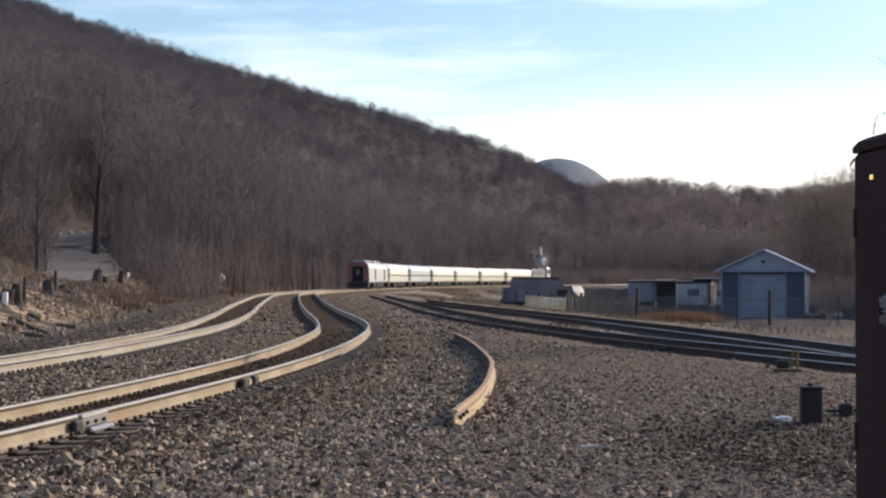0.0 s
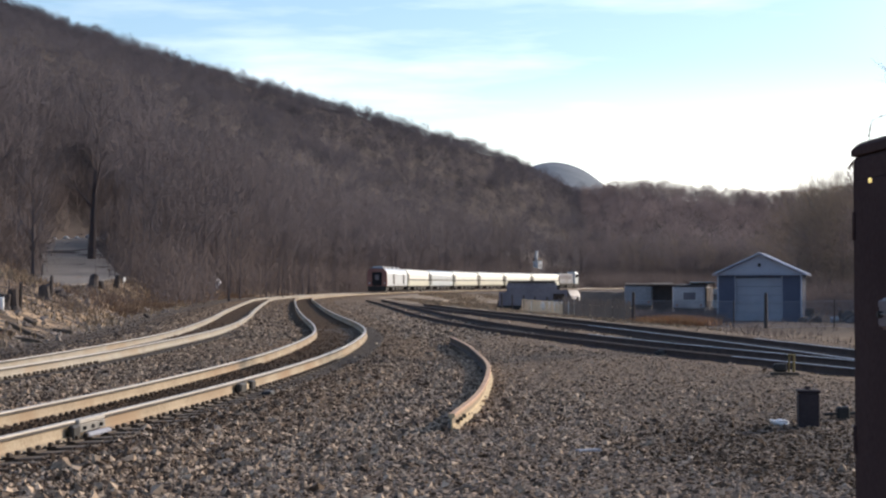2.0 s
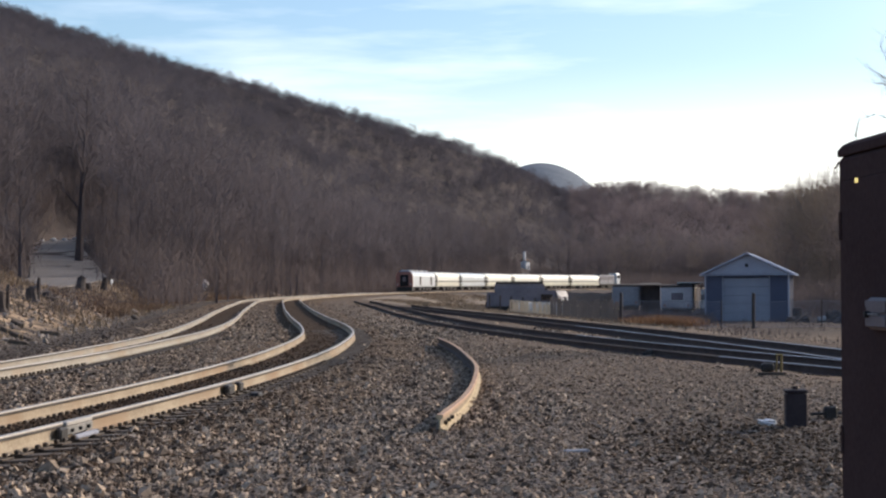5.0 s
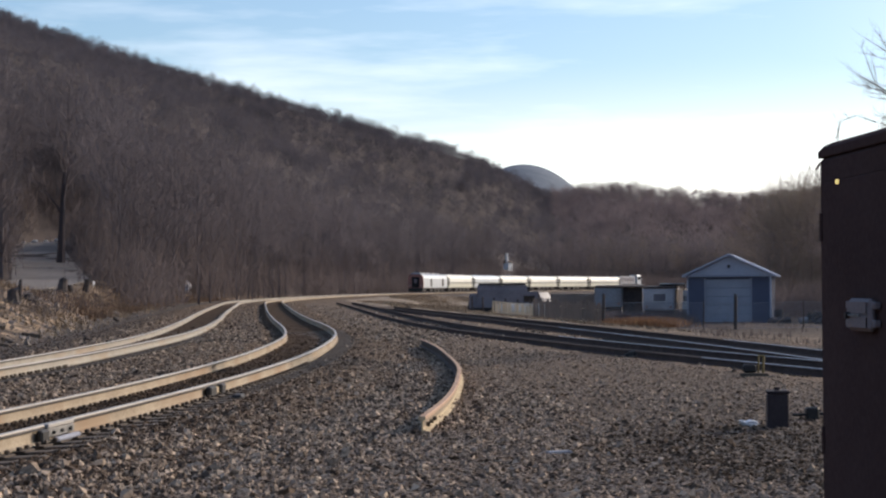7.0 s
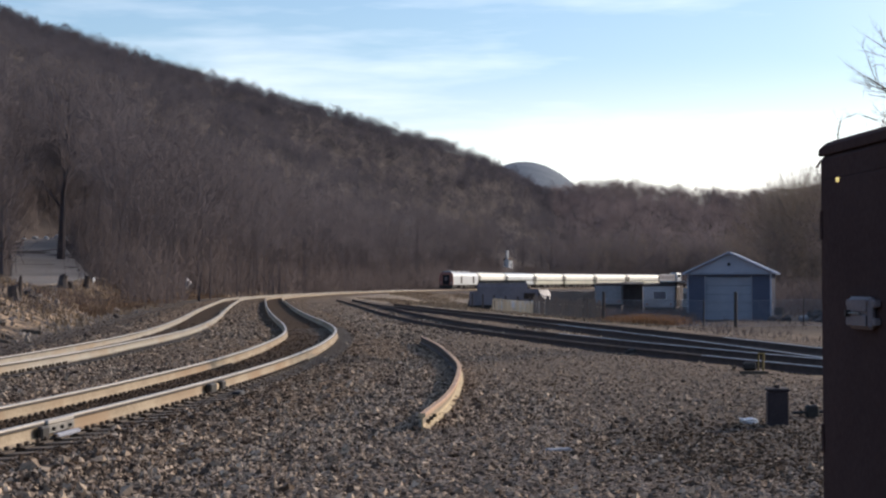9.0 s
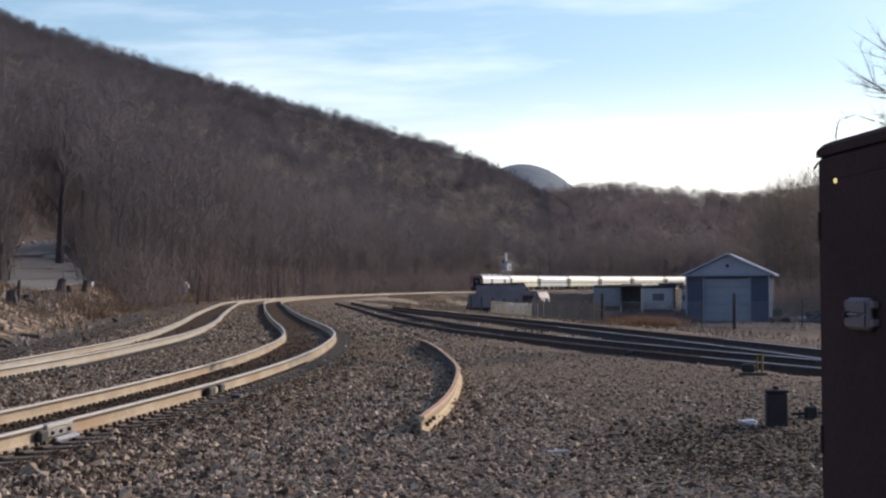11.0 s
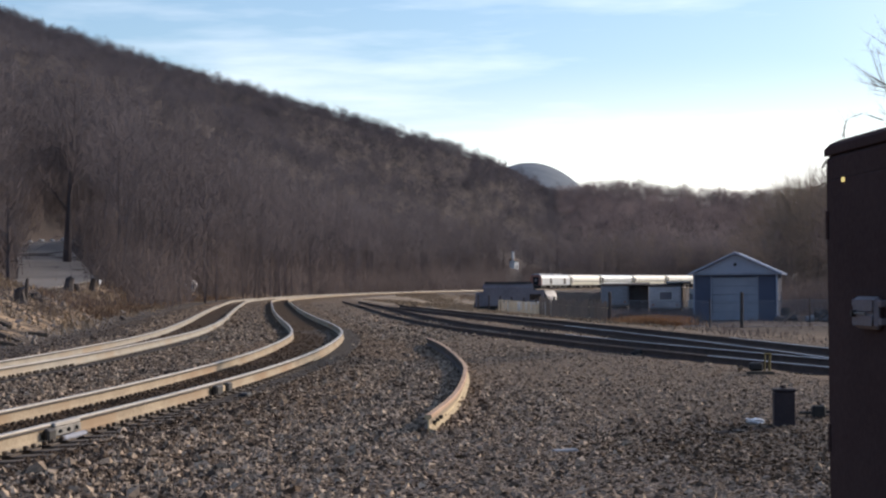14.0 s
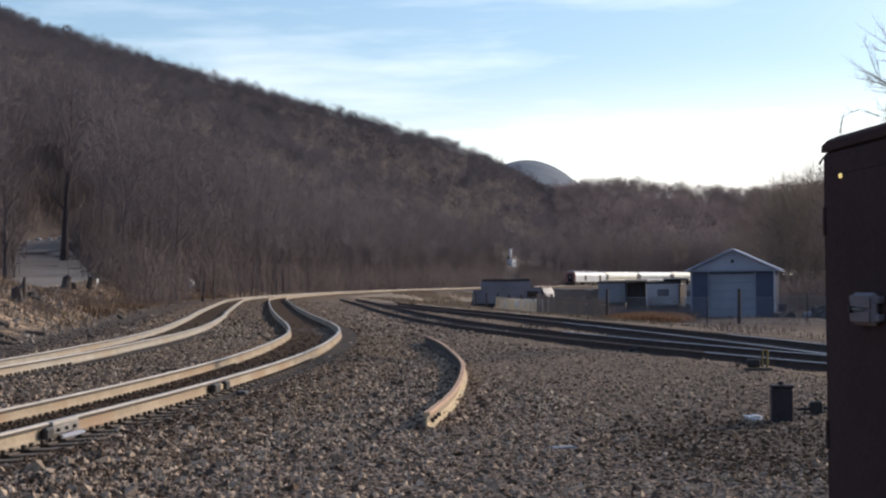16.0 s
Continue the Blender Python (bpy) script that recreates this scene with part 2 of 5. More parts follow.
POST = surface("dark_post", (0.040, 0.031, 0.029), (0.09, 0.071, 0.065), 0.9, scale=3, fine=40, bump=0.3)
CAMPER_WHITE = surface("camper_skin", (0.38, 0.36, 0.375), (0.52, 0.49, 0.50), 0.6, scale=0.8, fine=7, bump=0.1, stain=(0.28, 0.265, 0.265))
WIRE = surface("galvanised_wire", (0.17, 0.18, 0.21), (0.26, 0.27, 0.30), 0.6, metal=0.2, scale=3, fine=40, bump=0.0)
COACH = surface("coach_steel", (0.68, 0.67, 0.60), (0.82, 0.81, 0.73), 0.5, metal=0.12, scale=0.5, fine=9, bump=0.04, depth=0.01, local=True)
COACH_LOW = surface("coach_lower_side", (0.57, 0.555, 0.46), (0.70, 0.685, 0.58), 0.45, metal=0.2, scale=0.5, fine=9, bump=0.04, depth=0.01, local=True)
COOL_COACH = surface("cool_coach_steel", (0.50, 0.54, 0.56), (0.66, 0.70, 0.71), 0.40, metal=0.3, scale=0.5, fine=9, bump=0.04, depth=0.01, local=True)
WHITE_PAINT = surface("white_paint", (0.70, 0.70, 0.69), (0.84, 0.84, 0.82), 0.6, scale=0.6, fine=6, bump=0.05)
CAB_SIDE = surface("cab_car_side", (0.53, 0.555, 0.57), (0.64, 0.665, 0.68), 0.40, metal=0.2, scale=0.5, fine=9, bump=0.05, local=True)
ORANGE = surface("orange_red_end", (0.27, 0.115, 0.09), (0.40, 0.185, 0.145), 0.55, scale=1, fine=20, bump=0.05, local=True)
GLASS = surface("dark_window", (0.012, 0.013, 0.016), (0.03, 0.032, 0.038), 0.12, scale=0.6, fine=6, bump=0.0, local=True)
UNDER = surface("underframe", (0.02, 0.018, 0.017), (0.055, 0.05, 0.045), 0.8, scale=2, fine=20, bump=0.1, local=True)
ROOF_BLUE = surface("cab_roof", (0.15, 0.20, 0.28), (0.25, 0.31, 0.40), 0.5, scale=1, fine=12, bump=0.05, local=True)
ROCK = surface("rock", (0.12, 0.10, 0.09), (0.36, 0.30, 0.25), 0.9, scale=1.5, fine=14, bump=0.6, depth=0.03, island=0.4)


# ---- mesh helpers ----
def sheet(name, verts, faces, mats, smooth=False, slots=None):
    me = bpy.data.meshes.new(name)
    me.from_pydata([tuple(v) for v in verts] if not isinstance(verts, np.ndarray) else verts.tolist(), [], faces.tolist() if isinstance(faces, np.ndarray) else faces)
    for m in mats if isinstance(mats, (list, tuple)) else [mats]:
        me.materials.append(m)
    if slots is not None:
        me.polygons.foreach_set("material_index", slots)
    if smooth:
        me.polygons.foreach_set("use_smooth", [True] * len(me.polygons))
    me.update()
    return me


def part(name, bm, material, parent=None, label=""):
    me = bpy.data.meshes.new(name)
    bm.to_mesh(me)
    bm.free()
    me.materials.append(material)
    ob = new(name, me)
    if parent:
        ob.parent = parent
    return tagged(ob, label)


def thing(name, x, y, z, turn=0, label="", category="", group=""):
    ob = new(name)
    ob.matrix_world = pose(x, y, z, 0, 0, turn)
    ob.empty_display_size = 0.1
    return tagged(ob, label, category, group)


def box(x0, x1, y0, y1, z0, z1, bevel=0.0, bm=None, seg=1):
    bm = bm or bmesh.new()
    m = Matrix.Translation(((x0 + x1) / 2, (y0 + y1) / 2, (z0 + z1) / 2)) @ Matrix.Diagonal((x1 - x0, y1 - y0, z1 - z0, 1))
    made = bmesh.ops.create_cube(bm, size=1, matrix=m)
    if bevel:
        edges = list({e for v in made["verts"] for e in v.link_edges})
        bmesh.ops.bevel(bm, geom=edges, offset=bevel, segments=seg, profile=0.6, affect="EDGES")
    return bm


def rod(a, b, r, n=8, bm=None, r2=None):
    bm = bm or bmesh.new()
    a, b = Vector(a), Vector(b)
    turn = (b - a).to_track_quat("Z", "Y").to_matrix().to_4x4()
    bmesh.ops.create_cone(bm, cap_ends=True, segments=n, radius1=r, radius2=r if r2 is None else r2, depth=(b - a).length,
                          matrix=Matrix.Translation((a + b) / 2) @ turn)
    return bm


def prism(outline, x0, x1, bm=None):
    """A solid from an outline in y and z, drawn from x0 to x1."""
    bm = bm or bmesh.new()
    rings = [[bm.verts.new((x, y, z)) for y, z in outline] for x in (x0, x1)]
    n = len(outline)
    bm.faces.new(rings[0][::-1])
    bm.faces.new(rings[1])
    for i in range(n):
        bm.faces.new((rings[0][i], rings[0][(i + 1) % n], rings[1][(i + 1) % n], rings[1][i]))
    bmesh.ops.recalc_face_normals(bm, faces=bm.faces)
    return bm


def sweep(name, centre, profile, mats, slots=None, closed=True, smooth=False):
    """A profile (sideways, up) carried along a line of points."""
    c = np.asarray(centre, float)
    d = np.gradient(c[:, :2], axis=0)
    d /= np.linalg.norm(d, axis=1)[:, None]
    side = np.stack([d[:, 1], -d[:, 0]], 1)
    p = np.asarray(profile, float)
    k, n = len(p), len(c)
    v = np.zeros((n, k, 3))
    v[:, :, :2] = c[:, None, :2] + side[:, None, :] * p[None, :, :1]
    v[:, :, 2] = c[:, None, 2] + p[None, :, 1]
    i, j = np.meshgrid(np.arange(n - 1), np.arange(k if closed else k - 1), indexing="ij")
    j2 = (j + 1) % k
    f = np.stack([i * k + j, (i + 1) * k + j, (i + 1) * k + j2, i * k + j2], -1).reshape(-1, 4)
    which = None if slots is None else np.tile(np.asarray(slots), n - 1).tolist()
    faces = f.tolist()
    if closed:
        faces += [list(range(k))[::-1], [(n - 1) * k + q for q in range(k)]]
        if which is not None:
            which += [0, 0]
    return sheet(name, v.reshape(-1, 3), faces, mats, smooth, which)


def smoothstep(a, b, x):
    t = np.clip((np.asarray(x, float) - a) / (b - a), 0, 1)
    return t * t * (3 - 2 * t)


# ---- the lie of the land ----
def line_from_slopes(y0, x0, knots, y):
    """x along a track whose slope dx/dy runs straight between knots."""
    g = np.arange(y0, 900, 0.5)
    s = np.interp(g, [k for k, _ in knots], [v for _, v in knots])
    x = x0 + np.concatenate([[0], np.cumsum(s[:-1] * 0.5)])
    return np.interp(y, g, x)


MAIN = [(-100, 0.24), (0, 0.1592), (15, 0.1398), (22, 0.109), (30, 0.0623), (38, 0.0123), (46, -0.0195), (54, -0.0793), (64, -0.1086), (80, -0.0966),
        (110, -0.0872), (150, -0.0859), (190, 0.0126), (235, 0.0566), (300, 0.1388), (380, 0.2622), (460, 0.4217), (540, 0.6434), (620, 1.0133), (700, 1.25)]
MAIN_BACK = -6.918 - sum(np.interp(np.arange(-100, 0, 0.5), [k for k, _ in MAIN], [v for _, v in MAIN])) * 0.5


def main_x(y):
    return line_from_slopes(-100, MAIN_BACK, MAIN, y)


# slopes of the yard sidings, and where each lies 35 m out
YARD_A = [(-60, -0.27), (30, -0.2513), (40, -0.2158), (52, -0.1623), (70, -0.099), (100, -0.0686), (170, -0.0832)]
YARD_B = [(-60, -0.02), (30, -0.0562), (40, -0.0943), (52, -0.1145), (70, -0.1215), (88, -0.135), (110, -0.115), (170, -0.10)]


def yard_a_x(y):
    return line_from_slopes(-60.0, 0.0, YARD_A, y) - line_from_slopes(-60.0, 0.0, YARD_A, 35.0) + 6.763


def yard_b_x(y):
    return line_from_slopes(-60.0, 0.0, YARD_B, y) - line_from_slopes(-60.0, 0.0, YARD_B, 35.0) + 8.829


# crest of the wooded hill by bearing: bearing (tangent), height of the crest (tangent), its distance
CREST = [(-1.2, 0.15, 800), (-0.5, 0.185, 850), (-0.26, 0.1655, 900), (-0.205, 0.1505, 930), (-0.145, 0.1325, 960), (-0.061, 0.1085, 1000), (0.005, 0.0895, 1050),
         (0.043, 0.0768, 1080), (0.059, 0.0695, 1090), (0.075, 0.0610, 1100), (0.090, 0.0575, 1080), (0.105, 0.0595, 1050), (0.14, 0.0575, 980), (0.189, 0.0525, 950), (0.225, 0.053, 940),
         (0.25, 0.058, 900), (0.4, 0.06, 850), (1.2, 0.05, 800)]
FOOT = [(-1.2, 40), (-0.5, 55), (-0.26, 78), (-0.2, 100), (-0.128, 130), (-0.1, 160), (-0.075, 195), (-0.048, 260), (0.0, 365), (0.029, 425), (0.067, 490), (0.105, 540),
        (0.16, 600), (0.21, 640), (0.3, 500), (0.5, 380), (1.2, 300)]


def hill(x, y):
    r = np.hypot(x, y)
    az = np.where(y > 0.02 * r, x / np.maximum(y, 0.02 * r + 1e-6), np.sign(x) * 1.2)
    az = np.clip(az, -1.2, 1.2)
    a = [c[0] for c in CREST]
    e, d = np.interp(az, a, [c[1] for c in CREST]), np.interp(az, a, [c[2] for c in CREST])
    f = np.interp(az, [c[0] for c in FOOT], [c[1] for c in FOOT])
    t = np.clip((r - f) / (d - f), 0, 1.6)
    top = e * d - np.interp(az, [0.0, 0.05, 0.11], [3.5, 3.5, 6.0])
    z = top * np.where(t < 1, 0.30 * t + 0.70 * t * t * (1.55 - 0.55 * t), 1 - 0.35 * (t - 1))
    wave = 0.045 * top * np.sin(x * 0.013 + 1.0 + 0.004 * y) * np.sin(y * 0.011) * np.clip(t * 3, 0, 1) * np.clip((1 - t) * 3, 0, 1)
    return np.maximum(z + wave, 0)


ROAD = [(-110, 20, 1.0), (-70, 60, 1.0), (-44, 84, 1.05), (-30.5, 106, 1.25), (-28.2, 130, 2.05), (-32.3, 152, 3.0), (-42.5, 195, 5.8), (-46.0, 212, 7.1), (-43.0, 228, 8.3), (-34.0, 240, 9.6)]


def road_line(n=90):
    t = np.linspace(0, len(ROAD) - 1, n)
    p = np.array(ROAD, float)
    i = np.clip(t.astype(int), 0, len(p) - 2)
    u = (t - i)[:, None]
    a, b, c, d = p[np.clip(i - 1, 0, None)], p[i], p[i + 1], p[np.clip(i + 2, None, len(p) - 1)]
    return 0.5 * (2 * b + (c - a) * u + (2 * a - 5 * b + 4 * c - d) * u * u + (3 * b - a - 3 * c + d) * u ** 3)


ROAD_LINE = road_line()


def ground_z(x, y):
    x, y = np.asarray(x, float), np.asarray(y, float)
    off = (x - main_x(y)) * np.where(y > 250, 0.93, 1.0)
    z = np.zeros_like(x)
    z = z + 0.045 * np.sin(x * 0.9 + 0.3 * y) * np.sin(y * 0.23) * smoothstep(2, 5, off)
    bed = smoothstep(3.4, 1.9, off) * smoothstep(-8.4, -6.6, off)
    z = z + (-0.15 - z) * bed
    ditch = smoothstep(-6.8, -8.2, off) * smoothstep(-11.0, -8.6, off)
    z = z - 0.12 * ditch
    bank = smoothstep(-8.8, -13.5, off) * smoothstep(128, 92, y)
    z = z + (1.14 + 0.10 * np.sin(y * 0.21) * np.sin(x * 0.4)) * bank
    a, b = x - yard_a_x(y), x - yard_b_x(y)
    trench = np.maximum(smoothstep(-1.35, -0.85, a) * smoothstep(1.35, 0.9, a), smoothstep(1.6, 0.95, np.abs(b)))
    z = z - 0.10 * trench * smoothstep(3.6, 5.4, off) * smoothstep(190, 165, y) * (y > 20)
    z = z + (0.16 * np.sin(1.9 * x + 0.7 * y) * np.sin(1.3 * y - 0.4 * x) + 0.12 * np.sin(3.1 * y + 1.1 * x)) * bank * smoothstep(-18, -14, off)
    yard = smoothstep(1.2, 7, x - yard_b_x(y)) * smoothstep(10, 18, off) * smoothstep(600, 200, y) * (x > -5)
    z = z - 0.76 * yard
    h = hill(x, y)
    z = np.where(h > 0, np.maximum(z, 0) * np.exp(-h / 20) + h * smoothstep(9, 20, np.abs(off)) * np.where(off < 0, 1, smoothstep(10, 60, off)), z)
    near = np.full(x.shape, 1e9)
    lift = np.zeros(x.shape)
    for px, py, pz in ROAD_LINE:
        d = np.hypot(x - px, y - py)
        lift = np.where(d < near, pz, lift)
        near = np.minimum(near, d)
    k = smoothstep(9, 3.6, near) * smoothstep(-9, -13, off)
    return z + (lift - 0.06 - z) * k


def zone_material():
    """The ground: gravel by the tracks, trodden dirt in the yard, leaf litter in the woods, straw on the banks."""
    m = bpy.data.materials.new("ground")
    m.use_nodes = True
    n, l = m.node_tree.nodes, m.node_tree.links
    b = n["Principled BSDF"]
    b.inputs["Roughness"].default_value, b.inputs["Specular IOR Level"].default_value = 0.95, 0.2
    g = n.new("ShaderNodeNewGeometry")

    def grain(scale, detail=4):
        t = n.new("ShaderNodeTexNoise")
        t.inputs["Scale"].default_value, t.inputs["Detail"].default_value = scale, detail
        l.new(g.outputs["Position"], t.inputs["Vector"])
        return t.outputs["Fac"]

    def blend(fac, a, b2, lo=None, hi=None):
        x = n.new("ShaderNodeMix")
        x.data_type = "RGBA"
        if lo is not None:
            r = n.new("ShaderNodeMapRange")
            r.inputs["From Min"].default_value, r.inputs["From Max"].default_value = lo, hi
            l.new(fac, r.inputs["Value"])
            fac = r.outputs["Result"]
        l.new(fac, x.inputs["Factor"])
        for key, v in (("A", a), ("B", b2)):
            if isinstance(v, tuple):
                x.inputs[key].default_value = (*v, 1)
            else:
                l.new(v, x.inputs[key])
        return x.outputs["Result"]

    def zone(name):
        a = n.new("ShaderNodeAttribute")
        a.attribute_name = name
        return a.outputs["Fac"]

    fine, mid, wide = grain(22, 6), grain(4.5), grain(0.5)
    gravel = blend(fine, (0.052, 0.036, 0.026), (0.27, 0.192, 0.133), 0.36, 0.68)
    dirt = blend(mid, (0.080, 0.057, 0.042), (0.215, 0.150, 0.104), 0.35, 0.65)
    first = blend(wide, gravel, blend(fine, gravel, dirt, 0.42, 0.58), 0.40, 0.62)
    litter = blend(grain(0.09), (0.062, 0.050, 0.046), (0.110, 0.087, 0.077), 0.35, 0.65)
    straw = blend(grain(1.1, 5), (0.075, 0.055, 0.042), (0.48, 0.345, 0.225), 0.42, 0.62)
    pale = blend(grain(0.33, 6), (0.16, 0.122, 0.092), (0.52, 0.415, 0.305), 0.40, 0.62)
    c = blend(zone("wood"), first, litter)
    c = blend(zone("straw"), c, straw)
    c = blend(zone("pale"), c, pale)
    # dark colour for painted shade by the junction box and for ditch cinders
    c = blend(zone("shade_and_cinder"), c, blend(fine, (0.030, 0.025, 0.023), (0.085, 0.07, 0.062), 0.36, 0.66))
    l.new(c, b.inputs["Base Color"])
    bp = n.new("ShaderNodeBump")
    bp.inputs["Strength"].default_value, bp.inputs["Distance"].default_value = 0.9, 0.03
    l.new(fine, bp.inputs["Height"])
    l.new(bp.outputs["Normal"], b.inputs["Normal"])
    return m


def build_ground():
    xs = np.unique(np.concatenate([np.arange(-44, 44, 0.5), -np.geomspace(44, 2600, 70), np.geomspace(44, 2600, 70)]))
    ys = np.unique(np.concatenate([np.arange(-12, 130, 0.6), np.geomspace(130, 2600, 130), -np.geomspace(12, 2600, 40)]))
    gx, gy = np.meshgrid(xs, ys)
    gz = ground_z(gx.ravel(), gy.ravel())
    v = np.stack([gx.ravel(), gy.ravel(), gz], 1)
    w = len(xs)
    i, j = np.meshgrid(np.arange(len(ys) - 1), np.arange(w - 1), indexing="ij")
    f = np.stack([i * w + j, i * w + j + 1, (i + 1) * w + j + 1, (i + 1) * w + j], -1).reshape(-1, 4)
    me = sheet("ground", v, f, zone_material(), smooth=True)
    off = v[:, 0] - main_x(v[:, 1])
    wood = np.clip(smoothstep(0.3, 3.0, hill(v[:, 0], v[:, 1])) + smoothstep(-14, -22, off), 0, 1)
    straw = smoothstep(-8.6, -10.0, off) * smoothstep(-17, -13, off) * smoothstep(190, 90, v[:, 1])
    straw = np.maximum(straw, 0.8 * smoothstep(-8.5, -10, off) * smoothstep(-14, -11, off) * smoothstep(320, 150, v[:, 1]))
    wood = np.maximum(wood, 0.75 * smoothstep(6, 12, v[:, 0] - yard_b_x(v[:, 1])) * smoothstep(70, 85, v[:, 1]))
    beyond = (v[:, 0] > yard_b_x(v[:, 1]) + 1.2)
    pale = 0.9 * smoothstep(1.4, 2.6, v[:, 0] - yard_b_x(v[:, 1])) * smoothstep(4.5, 9, off) * smoothstep(200, 120, v[:, 1]) * smoothstep(40, 60, v[:, 1]) * beyond * smoothstep(16, 9, v[:, 0] - yard_b_x(v[:, 1])) * (0.22 + 0.78 * smoothstep(0.11, 0.06, v[:, 0] / np.maximum(v[:, 1], 1)))
    pale = np.maximum(pale, 0.85 * smoothstep(0.8, 2.0, v[:, 0] - yard_b_x(v[:, 1])) * smoothstep(5, 7, off) * smoothstep(330, 250, v[:, 1]) * smoothstep(80, 100, v[:, 1]) * smoothstep(0.075, 0.045, v[:, 0] / np.maximum(v[:, 1], 1)))
    # shade painted into the ground in front of the junction box
    shade_and_cinder = 0.75 * np.clip(1.9 - 1.25 * np.hypot((v[:, 0] - 3.5) / 1.5, (v[:, 1] - 16.6) / 3.0), 0, 1)
    # dark cinders in the ditch
    shade_and_cinder = np.maximum(shade_and_cinder, 0.7 * smoothstep(-6.2, -7.2, off) * smoothstep(-10.2, -9.2, off) * smoothstep(200, 150, v[:, 1]))
    for name, val in (("wood", wood), ("straw", straw), ("pale", pale), ("shade_and_cinder", shade_and_cinder)):
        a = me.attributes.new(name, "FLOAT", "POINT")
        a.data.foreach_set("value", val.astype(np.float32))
    tagged(new("ground", me), "grey gravel and trodden dirt ground rising into a wooded hill", "ground", kind="structure")


build_ground()

# far hill beyond the ridge, distance haze put into its blue colour
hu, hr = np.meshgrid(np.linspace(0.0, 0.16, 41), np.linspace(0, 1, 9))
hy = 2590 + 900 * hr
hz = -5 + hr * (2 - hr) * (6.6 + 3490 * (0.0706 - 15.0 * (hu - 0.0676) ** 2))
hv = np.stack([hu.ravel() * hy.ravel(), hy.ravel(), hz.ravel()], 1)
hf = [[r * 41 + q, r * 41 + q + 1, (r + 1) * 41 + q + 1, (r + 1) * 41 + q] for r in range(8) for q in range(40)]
tagged(new("distant_hill", sheet("distant_hill", hv, hf, HAZE_TINTED_HILL, True)), "hazy blue wooded hill on the horizon", "hill", kind="structure")

rl = ROAD_LINE.copy()
tagged(new("road", sweep("road", rl, [(-3.1, -0.25), (-3.1, 0.02), (0, 0.06), (3.1, 0.02), (3.1, -0.25)], TARMAC)), "grey tarmac road climbing into the woods", "road", kind="structure")

# ---- tracks ----
RAIL = [(-0.070, 0.0), (0.070, 0.0), (0.070, 0.012), (0.014, 0.030), (0.010, 0.060), (0.010, 0.120), (0.014, 0.133), (0.038, 0.138), (0.0385, 0.160),
        (0.038, 0.166), (0.030, 0.178), (-0.030, 0.178), (-0.038, 0.166), (-0.037, 0.140), (-0.014, 0.133), (-0.010, 0.120), (-0.010, 0.060), (-0.014, 0.030), (-0.070, 0.012)]
RAIL_SLOTS = [0, 0, 0, 0, 0, 0, 2, 2, 0, 1, 1, 1, 0, 0, 0, 0, 0, 0, 0]


def offset_line(c, side, lift=0.0):
    d = np.gradient(c[:, :2], axis=0)
    d /= np.linalg.norm(d, axis=1)[:, None]
    out = c.copy()
    out[:, :2] += np.stack([d[:, 1], -d[:, 0]], 1) * np.reshape(side, (-1, 1))
    out[:, 2] += lift
    return out


def cant(y):
    """How much lower the inner rail of the near bend lies than the outer one."""
    return 0.075 * smoothstep(85, 45, y)


def build_tie():
    bm = box(-1.3, 1.3, -0.115, 0.115, -0.13, 0.0, 0.012)
    me = bpy.data.meshes.new("tie")
    bm.to_mesh(me)
    bm.free()
    me.materials.append(TIE)
    return me


TIE_MESH = build_tie()
PLATE_BM = box(-0.18, 0.18, -0.14, 0.14, 0.0, 0.016, 0.004)
for q in (-0.11, 0.11):
    for w in (-0.105, 0.105):
        box(q - 0.022, q + 0.022, w - 0.026, w + 0.026, 0.016, 0.055, 0.008, PLATE_BM)
PLATE_MESH = bpy.data.meshes.new("tie_plate")
PLATE_BM.to_mesh(PLATE_MESH)
PLATE_BM.free()
PLATE_MESH.materials.append(TIE)


def railway(label, centre, base, mats, lean=None, near=(8, 60), step=0.5, group="", worn=None):
    """A track: two rails (worn: how far out the head of each is polished by wheels, and rusty beyond), with each near tie and plate a part of its own."""
    t = new("railway_track")
    tagged(t, label, "railway track", group, "structure")
    c = centre.copy()
    c[:, 2] = base
    tilt = np.zeros(len(c)) if lean is None else lean(c[:, 1])
    for side in (1, -1):
        line = offset_line(c, side * 0.755)
        if side < 0:
            line[:, 2] -= tilt
        if worn is None:
            pieces = [(line, mats)]
        else:
            k = int(np.searchsorted(line[:, 1], worn[0] if side < 0 else worn[1]))
            pieces = [(line[:k + 1], mats), (line[k:], [mats[0], DARK_RUST_AND_SHADE, mats[2]])]
        for piece, look_of in pieces:
            ob = new("rail", sweep("rail", piece, RAIL, look_of, RAIL_SLOTS))
            ob.parent = t
    d = np.concatenate([[0], np.cumsum(np.linalg.norm(np.diff(c[:, :2], axis=0), axis=1))])
    for s in np.arange(0, d[-1], step):
        y = np.interp(s, d, c[:, 1])
        if not near[0] < y < near[1]:
            continue
        x = np.interp(s, d, c[:, 0])
        x2, y2 = np.interp(s + 0.5, d, c[:, 0]), np.interp(s + 0.5, d, c[:, 1])
        turn = math.degrees(math.atan2(y2 - y, x2 - x)) - 90 + random.uniform(-0.7, 0.7)
        drop = float(np.interp(s, d, tilt))
        ob = new("tie", TIE_MESH)
        ob.parent = t
        ob.matrix_local = pose(x, y, base - drop / 2 - 0.017, 0, math.degrees(-drop / 1.51), turn)
        if y < 34:
            for side in (1, -1):
                p = new("tie_plate", PLATE_MESH)
                p.parent = t
                k = radians(turn)
